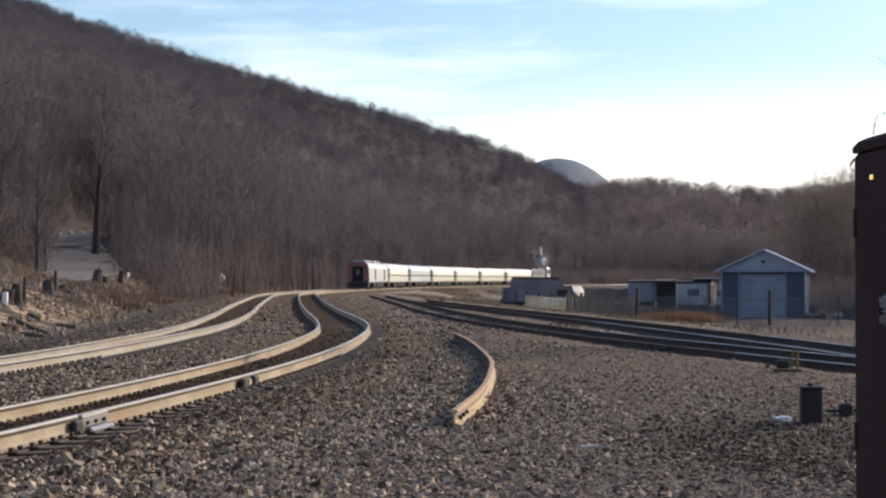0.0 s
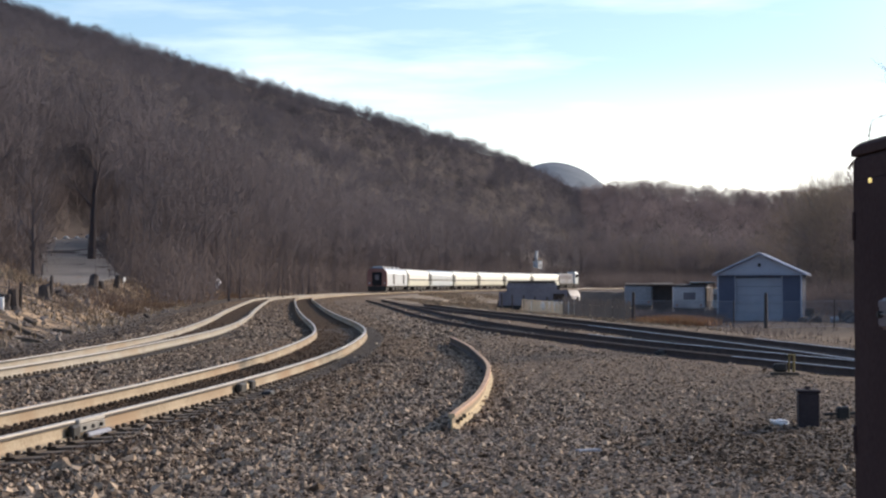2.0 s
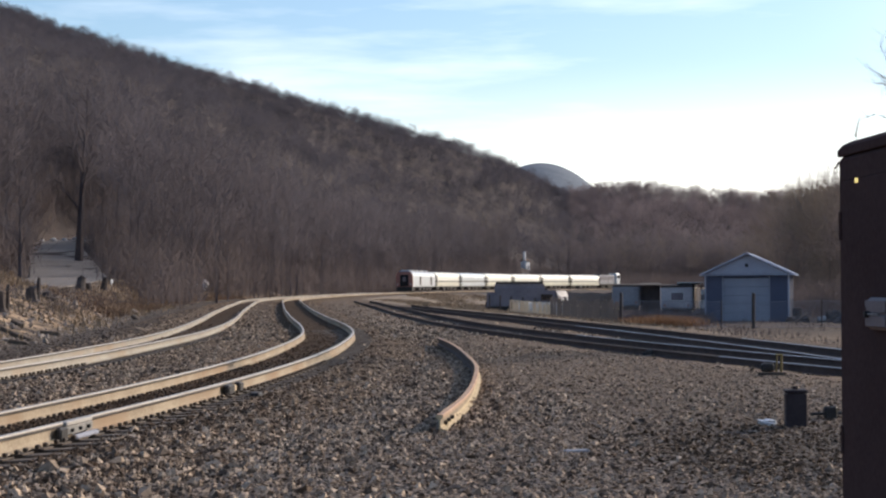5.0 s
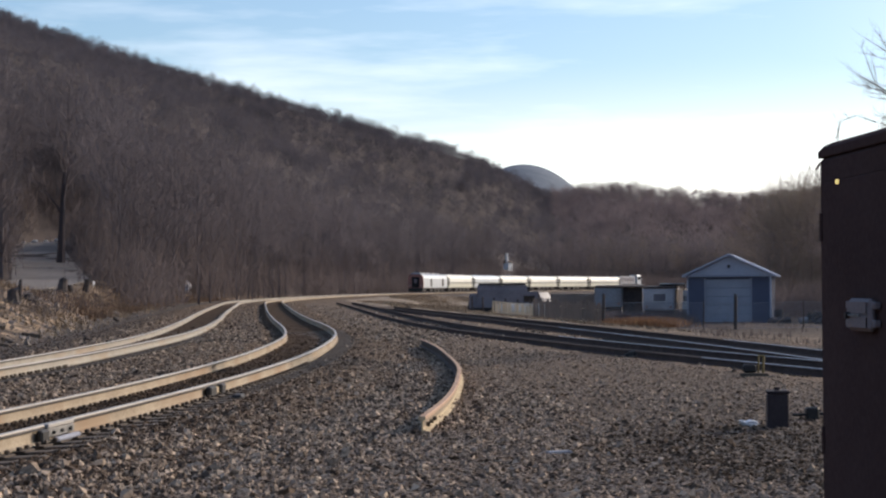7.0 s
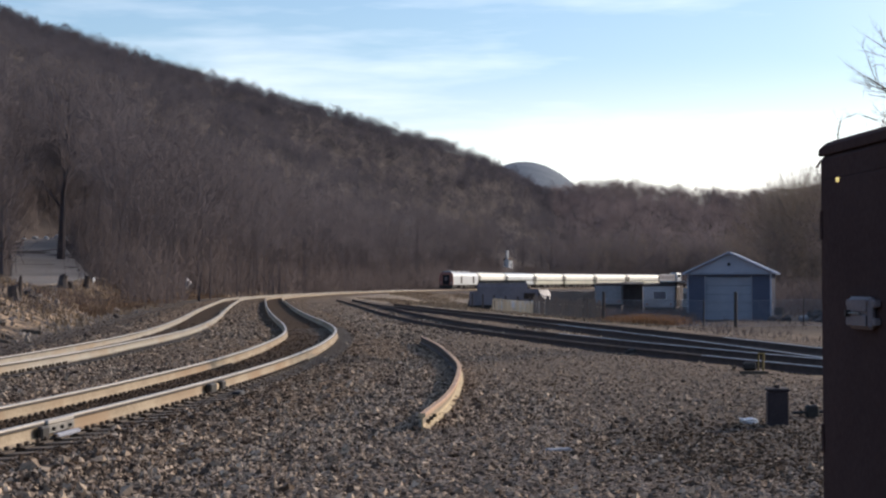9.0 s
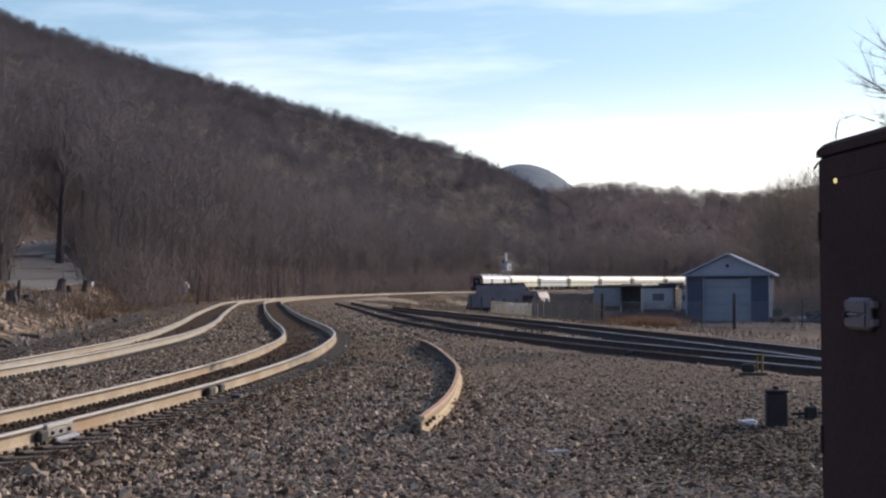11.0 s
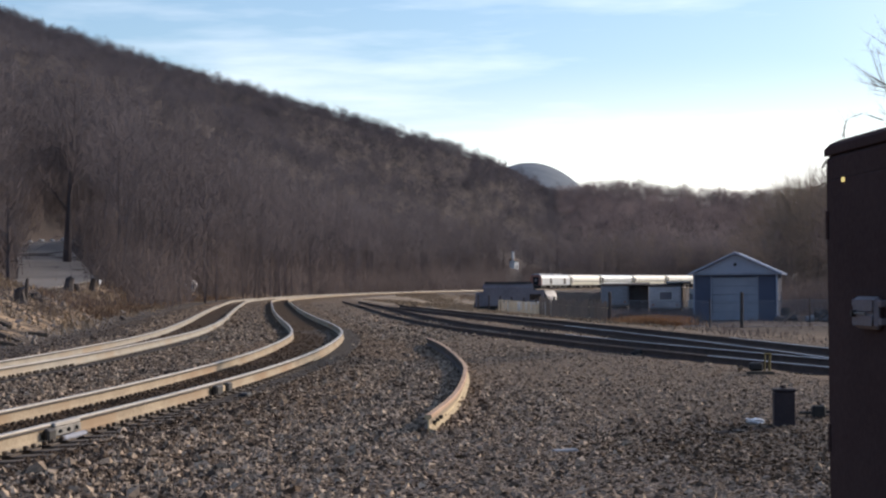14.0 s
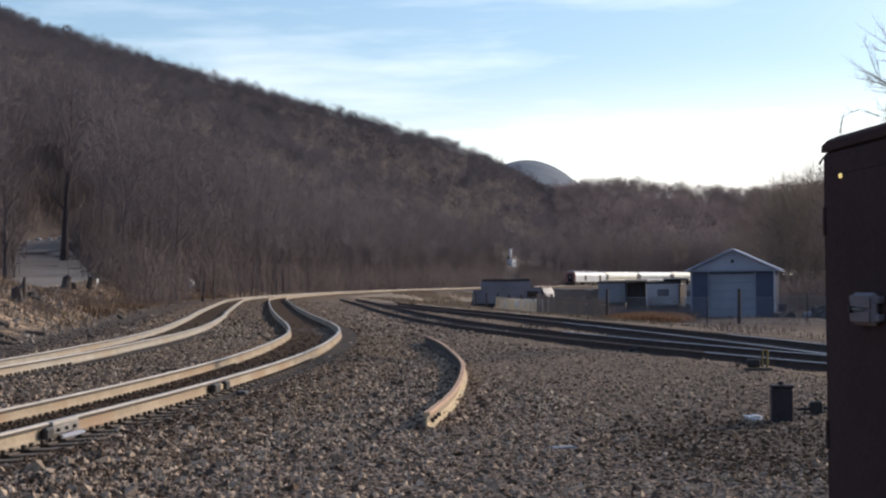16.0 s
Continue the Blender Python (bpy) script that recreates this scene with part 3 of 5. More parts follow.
                p.matrix_local = pose(x + side * 0.755 * math.cos(k), y + side * 0.755 * math.sin(k), base - (drop if side < 0 else 0) - 0.017, 0, math.degrees(-drop / 1.51), turn)
    return t


YL = np.concatenate([np.arange(-40, 80, 0.8), np.arange(80, 300, 2.0), np.arange(300, 700, 4.0)])
C1 = np.stack([main_x(YL), YL, np.zeros(len(YL))], 1)
C2 = offset_line(C1, -3.85 - 0.87 * smoothstep(80, 40, YL))
MAIN_Z = 0.075
railway("main line track curving round the bend, rusty rails on dark ties", C1, MAIN_Z, [RAIL_SIDE, RAIL_TOP, UNDER_HEAD_SHADE], cant, group="main line tracks")
railway("second main line track of rusty rails along the bank", C2, MAIN_Z - 0.02, [PALE_RAIL, RAIL_TOP, UNDER_HEAD_SHADE], lambda y: cant(y) * 1.3, near=(10, 62), group="main line tracks")
YS = np.concatenate([np.arange(26, 100, 1.0), np.arange(100, 164, 3.0)])
CA = np.stack([yard_a_x(YS), YS, np.zeros(len(YS))], 1)
YB = np.concatenate([np.arange(26, 100, 1.0), np.arange(100, 130, 3.0)])
CB = np.stack([yard_b_x(YB), YB, np.zeros(len(YB))], 1)
railway("yard siding with dark rails sunk in gravel", CA, -0.07, [DARK_RAIL, DULL_TOP, DARK_RAIL], worn=(34, 50), near=(27, 62), group="yard sidings")
railway("yard siding with worn dark rails beside dry grass", CB, -0.07, [DARK_RAIL, DULL_TOP, DARK_RAIL], worn=(60, 46), near=(27, 62), group="yard sidings")

BED_SHAPE = [(-6.4, -0.25), (-4.5, 0.03), (-3.9, 0.03), (-3.3, -0.05), (-1.4, -0.05), (-1.05, 0.04), (0.75, 0.045), (1.2, -0.05), (3.1, -0.05), (3.3, 0.035), (3.5, 0.068), (4.1, 0.062), (6.3, -0.25)]

# ballast bed under each main track, dark and oily between the rails
bed_mesh = sweep("ballast_bed", offset_line(C1, -2.3, 0.0), BED_SHAPE, BED)
tagged(new("ballast_bed", bed_mesh), "grey crushed stone ballast bed under the main tracks", "ballast", kind="structure")
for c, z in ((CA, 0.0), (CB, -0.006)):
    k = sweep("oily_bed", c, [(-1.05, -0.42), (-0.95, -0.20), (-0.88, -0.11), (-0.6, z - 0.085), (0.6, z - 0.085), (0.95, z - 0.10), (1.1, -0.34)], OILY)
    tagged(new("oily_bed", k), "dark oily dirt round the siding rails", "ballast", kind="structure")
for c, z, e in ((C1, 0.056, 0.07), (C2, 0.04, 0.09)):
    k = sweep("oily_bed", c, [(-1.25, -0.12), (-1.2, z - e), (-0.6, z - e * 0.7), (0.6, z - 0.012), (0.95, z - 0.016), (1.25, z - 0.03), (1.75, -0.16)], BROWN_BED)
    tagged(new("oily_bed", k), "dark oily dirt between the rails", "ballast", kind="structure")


def loose_rail():
    ks = [(16.5, 0.11), (22, 0.078), (28, 0.035), (33, -0.018), (40, -0.047), (50, -0.06)]
    ys = np.arange(18.1, 46.2, 0.5)
    g = np.arange(16.5, 50, 0.1)
    x = np.interp(ys, g, np.cumsum(np.interp(g, [a for a, _ in ks], [b for _, b in ks]) * 0.1))
    x = x - x[0] + 0.13
    c = np.stack([x, ys, ground_z(x, ys) + 0.015], 1)
    t = tagged(new("loose_rail"), "bent length of rusty rail lying loose on the gravel", "rail")
    # shade is coloured into the rusty left faces and the web groove
    r = new("rail", sweep("rail", c, RAIL, [OLD_RAIL, RED_RUST, SHADED_WEB_RUST, DARK_RUST_AND_SHADE], [0, 0, 0, 0, 2, 2, 2, 1, 1, 1, 1, 1, 3, 3, 3, 3, 3, 3, 3]))
    r.parent = t
    for y in (18.5, 18.9, 19.35):
        px, pz = float(np.interp(y, ys, x)), float(ground_z(np.array([0.2]), np.array([y]))[0])
        part("bolt", rod((px + 0.01, y, pz + 0.085), (px + 0.055, y, pz + 0.085), 0.022, 6), BLACK, t)


loose_rail()


# ---- stones ----
def pebble_mesh(name, pts, size, rng, mat, flat=0.85):
    """Many angular stones in one mesh."""
    base = np.array([(1, 0, 0), (0, 1, 0), (-1, 0, 0), (0, -1, 0), (0, 0, 1), (0, 0, -1)], float) * 0.62
    quads = np.array([(0, 1, 4), (1, 2, 4), (2, 3, 4), (3, 0, 4), (1, 0, 5), (2, 1, 5), (3, 2, 5), (0, 3, 5)])
    n = len(pts)
    v = base[None] + rng.uniform(-0.26, 0.26, (n, 6, 3))
    v *= np.asarray(size)[:, None, None] * rng.uniform(0.65, 1.3, (n, 1, 3))
    v[:, :, 2] *= flat
    a, b = rng.uniform(0, 6.28, n), rng.uniform(-0.7, 0.7, n)
    ca, sa, cb, sb = np.cos(a)[:, None], np.sin(a)[:, None], np.cos(b)[:, None], np.sin(b)[:, None]
    x, y, z = v[:, :, 0], v[:, :, 1], v[:, :, 2]
    x, z = x * cb + z * sb, -x * sb + z * cb
    v = np.stack([x * ca - y * sa, x * sa + y * ca, z], -1) + pts[:, None, :]
    f = (quads[None] + 6 * np.arange(n)[:, None, None]).reshape(-1, 3)
    return sheet(name, v.reshape(-1, 3), f, mat)


def scatter(rng, n, y0, y1, spread, keep, size, power=1.6):
    u = rng.uniform(0, 1, n)
    y = (y0 ** (1 - power) + u * (y1 ** (1 - power) - y0 ** (1 - power))) ** (1 / (1 - power))
    x = rng.uniform(-1, 1, n) * spread * y
    k = keep(x, y, rng.uniform(0, 1, n))
    x, y = x[k], y[k]
    s = size * rng.lognormal(0, 0.32, len(x))
    off = x - main_x(y)
    z = np.maximum(np.interp(off + 2.3, [q[0] for q in BED_SHAPE], [q[1] for q in BED_SHAPE], -1, -1), ground_z(x, y))
    return np.stack([x, y, z + s * 0.12], 1), s


rng = np.random.default_rng(5)


def off_rails(x, y, margin=0.12):
    a = np.abs(np.abs(x - main_x(y)) - 0.755) > margin
    b = np.abs(np.abs(x - main_x(y) + 4.5) - 0.755) > margin + 0.1
    c = np.abs(np.abs(x - yard_a_x(y)) - 0.755) > margin
    return a & b & c


def shade_patch_at(x, y):
    """1 in the middle of the shade painted in front of the junction box."""
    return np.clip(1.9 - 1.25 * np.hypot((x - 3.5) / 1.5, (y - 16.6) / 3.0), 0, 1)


def lay_stones(name, label, category, pts, size, mat, flat=0.85):
    """Stones of one kind, those in the painted shade patch dark."""
    dark = shade_patch_at(pts[:, 0], pts[:, 1]) > rng.uniform(0.15, 1.35, len(pts))
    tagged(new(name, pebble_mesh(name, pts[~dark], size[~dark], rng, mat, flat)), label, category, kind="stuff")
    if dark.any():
        tagged(new("shade_patch_stones", pebble_mesh("shade_patch_stones", pts[dark], size[dark], rng, FOUL_OR_SHADED_STONE, flat)), "stones coloured dark for a patch of shade", category, kind="stuff")


def coarse(x, y, u):
    off = x - main_x(y)
    edge = 4.0 + 1.4 * np.sin(y * 0.35) + 0.02 * np.minimum(y, 60)
    foul = (np.abs(off) < 0.7) | (np.abs(off + 4.6) < 0.7) | ((off > 0) & (off < 1.1 + 1.5 * ((u * 7.3) % 1.0) + 0.2 * np.sin(y * 1.7)))
    return off_rails(x, y) & ~foul & (off > -6.7 - 0.5 * np.sin(y * 0.3)) & (u < np.where(off < edge, 1.0, 0.3 * np.exp(-(off - edge) / 2.5)))


pts, size = scatter(rng, 100000, 11.0, 62.0, 0.29, coarse, 0.040, 1.8)
lay_stones("ballast_stones", "loose angular grey ballast stones beside the track", "stones", pts, size, STONE)


def between(x, y, u):
    off = x - main_x(y)
    return (np.abs(off) < 0.68) | (np.abs(off + 4.6) < 0.62) | ((off > 0.86) & (off < 1.0 + 1.6 * u))


pts, size = scatter(rng, 60000, 13.0, 70.0, 0.29, between, 0.034, 1.6)
off = pts[:, 0] - main_x(pts[:, 1])
pts[:, 2] = np.where(off > 0.8, pts[:, 2], np.where(off > -2, 0.034 + 0.03 * off, 0.012 + 0.04 * (off + 4.6)))
tagged(new("fouled_stones", pebble_mesh("fouled_stones", pts, size, rng, FOUL_OR_SHADED_STONE, 0.7)), "dark oily brown stones between the rails", "stones", kind="stuff")
pts, size = scatter(rng, 30000, 48.0, 150.0, 0.29, coarse, 0.062)
tagged(new("far_ballast_stones", pebble_mesh("far_ballast_stones", pts, size, rng, STONE)), "grey ballast stones along the far bend", "stones", kind="stuff")


def sparse(x, y, u):
    off = x - main_x(y)
    sidings = (np.abs(x - yard_a_x(y) + 0.2) < 1.7) | (np.abs(x - yard_b_x(y)) < 1.4)
    return ~sidings & (off > 3.0) & (u > 0.25 * shade_patch_at(x, y))


pts, size = scatter(rng, 95000, 11.0, 52.0, 0.29, sparse, 0.031)
lay_stones("gravel", "fine loose gravel scattered over dirt", "gravel", pts, size, GRIT, 0.42)


def ditch(x, y, u):
    off = x - main_x(y)
    return (off < -6.3) & (off > -9.6)


pts, size = scatter(rng, 60000, 28.0, 130.0, 0.29, ditch, 0.05)
tagged(new("cinders", pebble_mesh("cinders", pts, size, rng, CINDER, 0.6)), "dark grey cinders in the ditch below the bank", "stones", kind="stuff")


# ---- bare trees ----
def cone(a, b, r, sides=3):
    d = b - a
    d = d / (np.linalg.norm(d) + 1e-9)
    u = np.cross(d, (0.3, 0.9, 0.2))
    u /= np.linalg.norm(u) + 1e-9
    w = np.cross(d, u)
    ang = np.arange(sides) * 2 * np.pi / sides
    ring = a + r * (np.cos(ang)[:, None] * u + np.sin(ang)[:, None] * w)
    v = np.vstack([ring, b[None]])
    return v, [(i, (i + 1) % sides, sides) for i in range(sides)]


def sliver(a, b, r, rng):
    d = b - a
    u = np.cross(d, rng.normal(size=3))
    u = u / (np.linalg.norm(u) + 1e-9) * r
    return np.vstack([a - u, a + u, b]), [(0, 1, 2)]


def bare_tree(seed, h=14.0, limbs=12, subs=5, twigs=4, wide=0.33, thick=1.0, twig_r=0.035, sides=6, reach=(0.06, 0.13)):
    """Trunk and crown of a leafless tree as (vertices, triangles) each."""
    r = np.random.default_rng(seed)
    tv, tf, cv, cf = [], [], [], []

    def add(store, faces, made):
        base = sum(len(q) for q in store)
        store.append(made[0])
        faces.extend([tuple(i + base for i in f) for f in made[1]])

    lean = r.normal(0, 0.03, 2)
    spine = [np.array([lean[0] * h * t + 0.15 * np.sin(3 * t + seed), lean[1] * h * t, h * t]) for t in np.linspace(0, 1, 5)]
    rad = [0.016 * h * thick * s for s in (1.25, 0.85, 0.6, 0.34, 0.05)]
    ang = np.arange(sides) * 2 * np.pi / sides
    rings = [np.stack([c[0] + q * np.cos(ang), c[1] + q * np.sin(ang), np.full(sides, c[2])], 1) for c, q in zip(spine, rad)]
    tv.append(np.vstack(rings))
    for k in range(4):
        for i in range(sides):
            a, b = k * sides + i, k * sides + (i + 1) % sides
            tf += [(a, b, b + sides), (a, b + sides, a + sides)]
    for k in range(limbs):
        t = 0.28 + 0.68 * (k + r.uniform(0, 1)) / limbs
        j = min(3, int(t * 4))
        a = spine[j] + (spine[j + 1] - spine[j]) * (t * 4 - j)
        turn, rise = r.uniform(0, 6.28), r.uniform(0.55, 1.1)
        length = h * wide * (1.15 - 0.55 * t) * r.uniform(0.75, 1.25)
        d = np.array([math.cos(turn) * math.cos(rise), math.sin(turn) * math.cos(rise), math.sin(rise)])
        b = a + d * length
        add(cv, cf, cone(a, b, 0.0065 * h * thick * (1.2 - 0.6 * t)))
        for _ in range(subs):
            u = r.uniform(0.25, 1.0)
            p = a + (b - a) * u
            d2 = d * 0.8 + r.normal(0, 0.45, 3) + np.array([0, 0, 0.35])
            q = p + d2 / np.linalg.norm(d2) * length * r.uniform(0.3, 0.6)
            add(cv, cf, sliver(p, q, 0.0022 * h * thick, r))
            for _ in range(twigs):
                w = p + (q - p) * r.uniform(0.2, 1)
                d3 = d2 * 0.6 + r.normal(0, 0.5, 3) + np.array([0, 0, 0.2])
                add(cv, cf, sliver(w, w + d3 / np.linalg.norm(d3) * r.uniform(*reach) * h, twig_r, r))
    return (np.vstack(tv), np.array(tf)), (np.vstack(cv), np.array(cf))


def grow_wood(name, spots, kinds, label, mat, category="woods", smooth=False):
    """One joined wood from (x, y, z, height scale, turn, kind) rows."""
    av, af, at, base = [], [], [], 0
    shade = np.random.default_rng(len(spots))
    for x, y, z, s, a, k in spots:
        v, f = kinds[int(k)]
        c, q = math.cos(a), math.sin(a)
        w = np.empty_like(v)
        w[:, 0] = (v[:, 0] * c - v[:, 1] * q) * s + x
        w[:, 1] = (v[:, 0] * q + v[:, 1] * c) * s + y
        w[:, 2] = v[:, 2] * s + z
        av.append(w)
        af.append(f + base)
        base += len(v)
        stand = 0.5 + 0.25 * math.sin(x * 0.021 + 1.7 * math.sin(y * 0.006)) + 0.25 * math.sin(y * 0.017 - x * 0.011 + 2.0)
        at.append(np.full(len(v), 0.62 * shade.uniform() + 0.38 * stand))
    me = sheet(name, np.vstack(av), np.vstack(af), mat, smooth)
    me.attributes.new("tone", "FLOAT", "POINT").data.foreach_set("value", np.concatenate(at).astype(np.float32))
    return tagged(new(name, me), label, category, kind="stuff")


def joined(t, c):
    return np.vstack([t[0], c[0]]), np.vstack([t[1], c[1] + len(t[0])])


def spray_tree(seed, h, n, r, wide=0.36):
    """A distant leafless tree: a thin trunk and a crown of fine upward twigs."""
    q = np.random.default_rng(seed)
    v, f = cone(np.zeros(3), np.array([0.0, 0.0, h * 0.8]), 0.010 * h)
    f = np.array(f)
    d = q.normal(size=(n, 3))
    d /= np.linalg.norm(d, axis=1)[:, None]
    p = d * q.uniform(0.2, 0.85, (n, 1)) ** 0.5 * np.array([wide * h, wide * h, 0.40 * h]) + np.array([0, 0, 0.50 * h])
    p[:, 2] = np.maximum(p[:, 2], 0.05 * h)
    way = d * 0.7 + q.normal(0, 0.45, (n, 3)) + np.array([0, 0, 0.5])
    tip = p + way / np.linalg.norm(way, axis=1)[:, None] * q.uniform(0.10, 0.28, (n, 1)) * h
    e = np.cross(tip - p, q.normal(size=(n, 3)))
    e *= r / np.linalg.norm(e, axis=1)[:, None]
    w = np.stack([p - e, p + e, tip], 1).reshape(-1, 3)
    return np.vstack([v, w]), np.vstack([f, np.arange(3 * n).reshape(-1, 3) + len(v)])


FAR_KINDS = [spray_tree(40 + k, 9.0, 105, 0.075) for k in range(7)]
EDGE_KINDS = [spray_tree(50 + k, 9.0, 150, 0.06, 0.40) for k in range(7)]
MID_KINDS = [joined(*bare_tree(60 + k, 14.0, 13, 5, 4, 0.32, 0.36, 0.03, 4)) for k in range(6)]
rng = np.random.default_rng(11)


def hill_spots(n, az0, az1, t0, t1, size):
    az = rng.uniform(az0, az1, n)
    t = t0 + (t1 - t0) * rng.uniform(0, 1, n) ** 0.85
    f = np.interp(az, [c[0] for c in FOOT], [c[1] for c in FOOT])
    d = np.interp(az, [c[0] for c in CREST], [c[2] for c in CREST])
    r = f + (d - f) * t
    k = 1 / np.sqrt(1 + az * az)
    x, y = r * k * az, r * k
    z = ground_z(x, y) - 0.3
    return np.stack([x, y, z, size * rng.uniform(0.7, 1.2, n), rng.uniform(0, 6.28, n), rng.integers(0, 99, n)], 1)


far = np.vstack([hill_spots(5200, -0.33, 0.33, 0.18, 1.02, 0.95), hill_spots(1800, -0.33, 0.12, 0.55, 0.98, 0.8)])
far[:, 3] *= np.interp(far[:, 0] / far[:, 1], [0.08, 0.12], [0.9, 1.15])
far[:, 5] %= 7
far = far[np.hypot(far[:, 0] - 49, far[:, 1] - 608) > 26]
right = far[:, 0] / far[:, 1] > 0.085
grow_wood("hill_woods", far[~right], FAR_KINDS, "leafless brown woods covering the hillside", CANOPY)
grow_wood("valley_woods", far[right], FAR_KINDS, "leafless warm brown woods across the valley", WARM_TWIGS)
edge = hill_spots(2400, -0.33, 0.09, 0.93, 1.01, 0.46)
clumps = []
for az in rng.uniform(-0.27, 0.09, 26):
    c = hill_spots(5, az - 0.006, az + 0.006, 0.985, 1.0, 0.74)
    clumps.append(c)
edge = np.vstack([edge] + clumps)
edge[:, 5] %= 7
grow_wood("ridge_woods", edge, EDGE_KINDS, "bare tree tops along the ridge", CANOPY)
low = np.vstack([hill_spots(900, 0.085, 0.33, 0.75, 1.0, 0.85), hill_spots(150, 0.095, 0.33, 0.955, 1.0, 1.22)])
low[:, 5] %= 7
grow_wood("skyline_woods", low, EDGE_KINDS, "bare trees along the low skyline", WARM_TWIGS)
mid = hill_spots(1200, -0.33, 0.33, 0.025, 0.24, 1.0)
mid = np.vstack([mid, hill_spots(110, -0.27, -0.17, 0.18, 0.33, 1.0)])
mid[:, 5] %= 6
road_gap = np.min(np.hypot(mid[:, None, 0] - ROAD_LINE[None, :, 0], mid[:, None, 1] - ROAD_LINE[None, :, 1]), axis=1) > 4.5
road_gap &= ~((mid[:, 0] / mid[:, 1] > 0.052) & (mid[:, 0] / mid[:, 1] < 0.064) & (mid[:, 1] < 598))
road_gap &= ~((mid[:, 0] / mid[:, 1] > -0.236) & (mid[:, 0] / mid[:, 1] < -0.186) & (mid[:, 1] < 150)) & ~((mid[:, 0] / mid[:, 1] < -0.19) & (mid[:, 1] < 128))
road_gap &= np.hypot(mid[:, 0] - 49, mid[:, 1] - 608) > 26
road_gap &= np.hypot(mid[:, 0] + 35, mid[:, 1] - 224) > 14
mid = mid[road_gap]
wy = rng.uniform(218, 440, 150)
wx = wy * rng.uniform(-0.262, -0.165, 150)
behind = np.stack([wx, wy, ground_z(wx, wy) - 0.3, rng.uniform(0.6, 1.0, 150), rng.uniform(0, 6.28, 150), rng.integers(0, 6, 150)], 1)
behind = behind[np.min(np.hypot(wx[:, None] - ROAD_LINE[None, :, 0], wy[:, None] - ROAD_LINE[None, :, 1]), axis=1) > 4.5]
mid = np.vstack([mid, behind])
pale = np.vstack([hill_spots(10, az - 0.011, az + 0.011, 0.02, 0.22, 1.0) for az in (0.038, 0.082, 0.112, 0.128, 0.165, 0.19)])
pale[:, 5] %= 6
pale = pale[(np.hypot(pale[:, 0] - 36, pale[:, 1] - 600) > 26) & (np.abs(pale[:, 0] - main_x(pale[:, 1])) > 14)]
grow_wood("pale_woods", pale, MID_KINDS, "stands of pale leafless trees among the brown woods", PALE_BARK)
grow_wood("foot_woods", mid, MID_KINDS, "leafless brown trees at the foot of the hill", FOOT_BARK)


def brush_kind(seed, h=4.2, n=85, r=0.024):
    """A thicket of bare upright stems."""
    q = np.random.default_rng(seed)
    vs, fs = [], []
    for k in range(n):
        a = np.array([q.normal(0, 0.9), q.normal(0, 0.9), 0.0])
        b = a + np.array([q.normal(0, 0.9), q.normal(0, 0.9), q.uniform(0.3, 1.0) * h])
        if k % 9:
            a = a + (b - a) * q.uniform(0.2, 0.7)
            b = a + np.array([q.normal(0, 0.6), q.normal(0, 0.6), q.uniform(0.0, 0.4) * h])
        v, f = sliver(a, b, r, q)
        fs += [(f[0][0] + 3 * k, f[0][1] + 3 * k, f[0][2] + 3 * k)]
        vs.append(v)
    return np.vstack(vs), np.array(fs)


BRUSH_KINDS = [brush_kind(120 + k) for k in range(6)]
brush = hill_spots(7000, -0.33, 0.33, -0.012, 0.2, 1.35)
brush = np.vstack([brush, hill_spots(600, -0.27, -0.17, 0.17, 0.31, 1.35)])
wy = rng.uniform(216, 300, 500)
wx = wy * rng.uniform(-0.262, -0.165, 500)
brush = np.vstack([brush, np.stack([wx, wy, ground_z(wx, wy) - 0.2, rng.uniform(0.7, 1.5, 500), rng.uniform(0, 6.28, 500), rng.integers(0, 6, 500)], 1)])
brush[:, 5] %= 6
gap = np.min(np.hypot(brush[:, None, 0] - ROAD_LINE[None, :, 0], brush[:, None, 1] - ROAD_LINE[None, :, 1]), axis=1) > 5
gap &= ~((brush[:, 0] / brush[:, 1] > -0.236) & (brush[:, 0] / brush[:, 1] < -0.184) & (brush[:, 1] < 150)) & ~((brush[:, 0] / brush[:, 1] < -0.165) & (brush[:, 1] < 128))
gap &= ~((brush[:, 0] / brush[:, 1] > 0.052) & (brush[:, 0] / brush[:, 1] < 0.064) & (brush[:, 1] < 598))
gap &= np.abs(brush[:, 0] - main_x(brush[:, 1]) + 2.2) > 7.5
gap &= np.hypot(brush[:, 0] - 45, brush[:, 1] - 606) > 18
gap &= ~((brush[:, 0] / brush[:, 1] > -0.143) & (brush[:, 0] / brush[:, 1] < -0.120) & (brush[:, 1] < 197))
brush = brush[gap]
grow_wood("foot_brush", brush, BRUSH_KINDS, "bare brown brush along the foot of the woods", BRUSH, "brush")
n = 150
# last 40 trees are added out of view to shade the garage's right wall
wy = np.concatenate([rng.uniform(128, 300, 110), rng.uniform(110, 124, 40)])
wx = np.concatenate([wy[:110] * rng.uniform(0.212, 0.30, 110), rng.uniform(30, 41, 40)])
yard_wood = np.stack([wx, wy, ground_z(wx, wy) - 0.2, rng.uniform(0.6, 1.0, n) * (0.62 + 0.22 * smoothstep(0.225, 0.25, wx / wy)), rng.uniform(0, 6.28, n), rng.integers(0, 6, n)], 1)
grow_wood("yard_woods", yard_wood, MID_KINDS, "bare warm brown trees behind the garage, with unseen ones added to shade it", BRUSH)
n = 700
wy = rng.uniform(112, 260, n)
wx = wy * rng.uniform(0.215, 0.34, n)
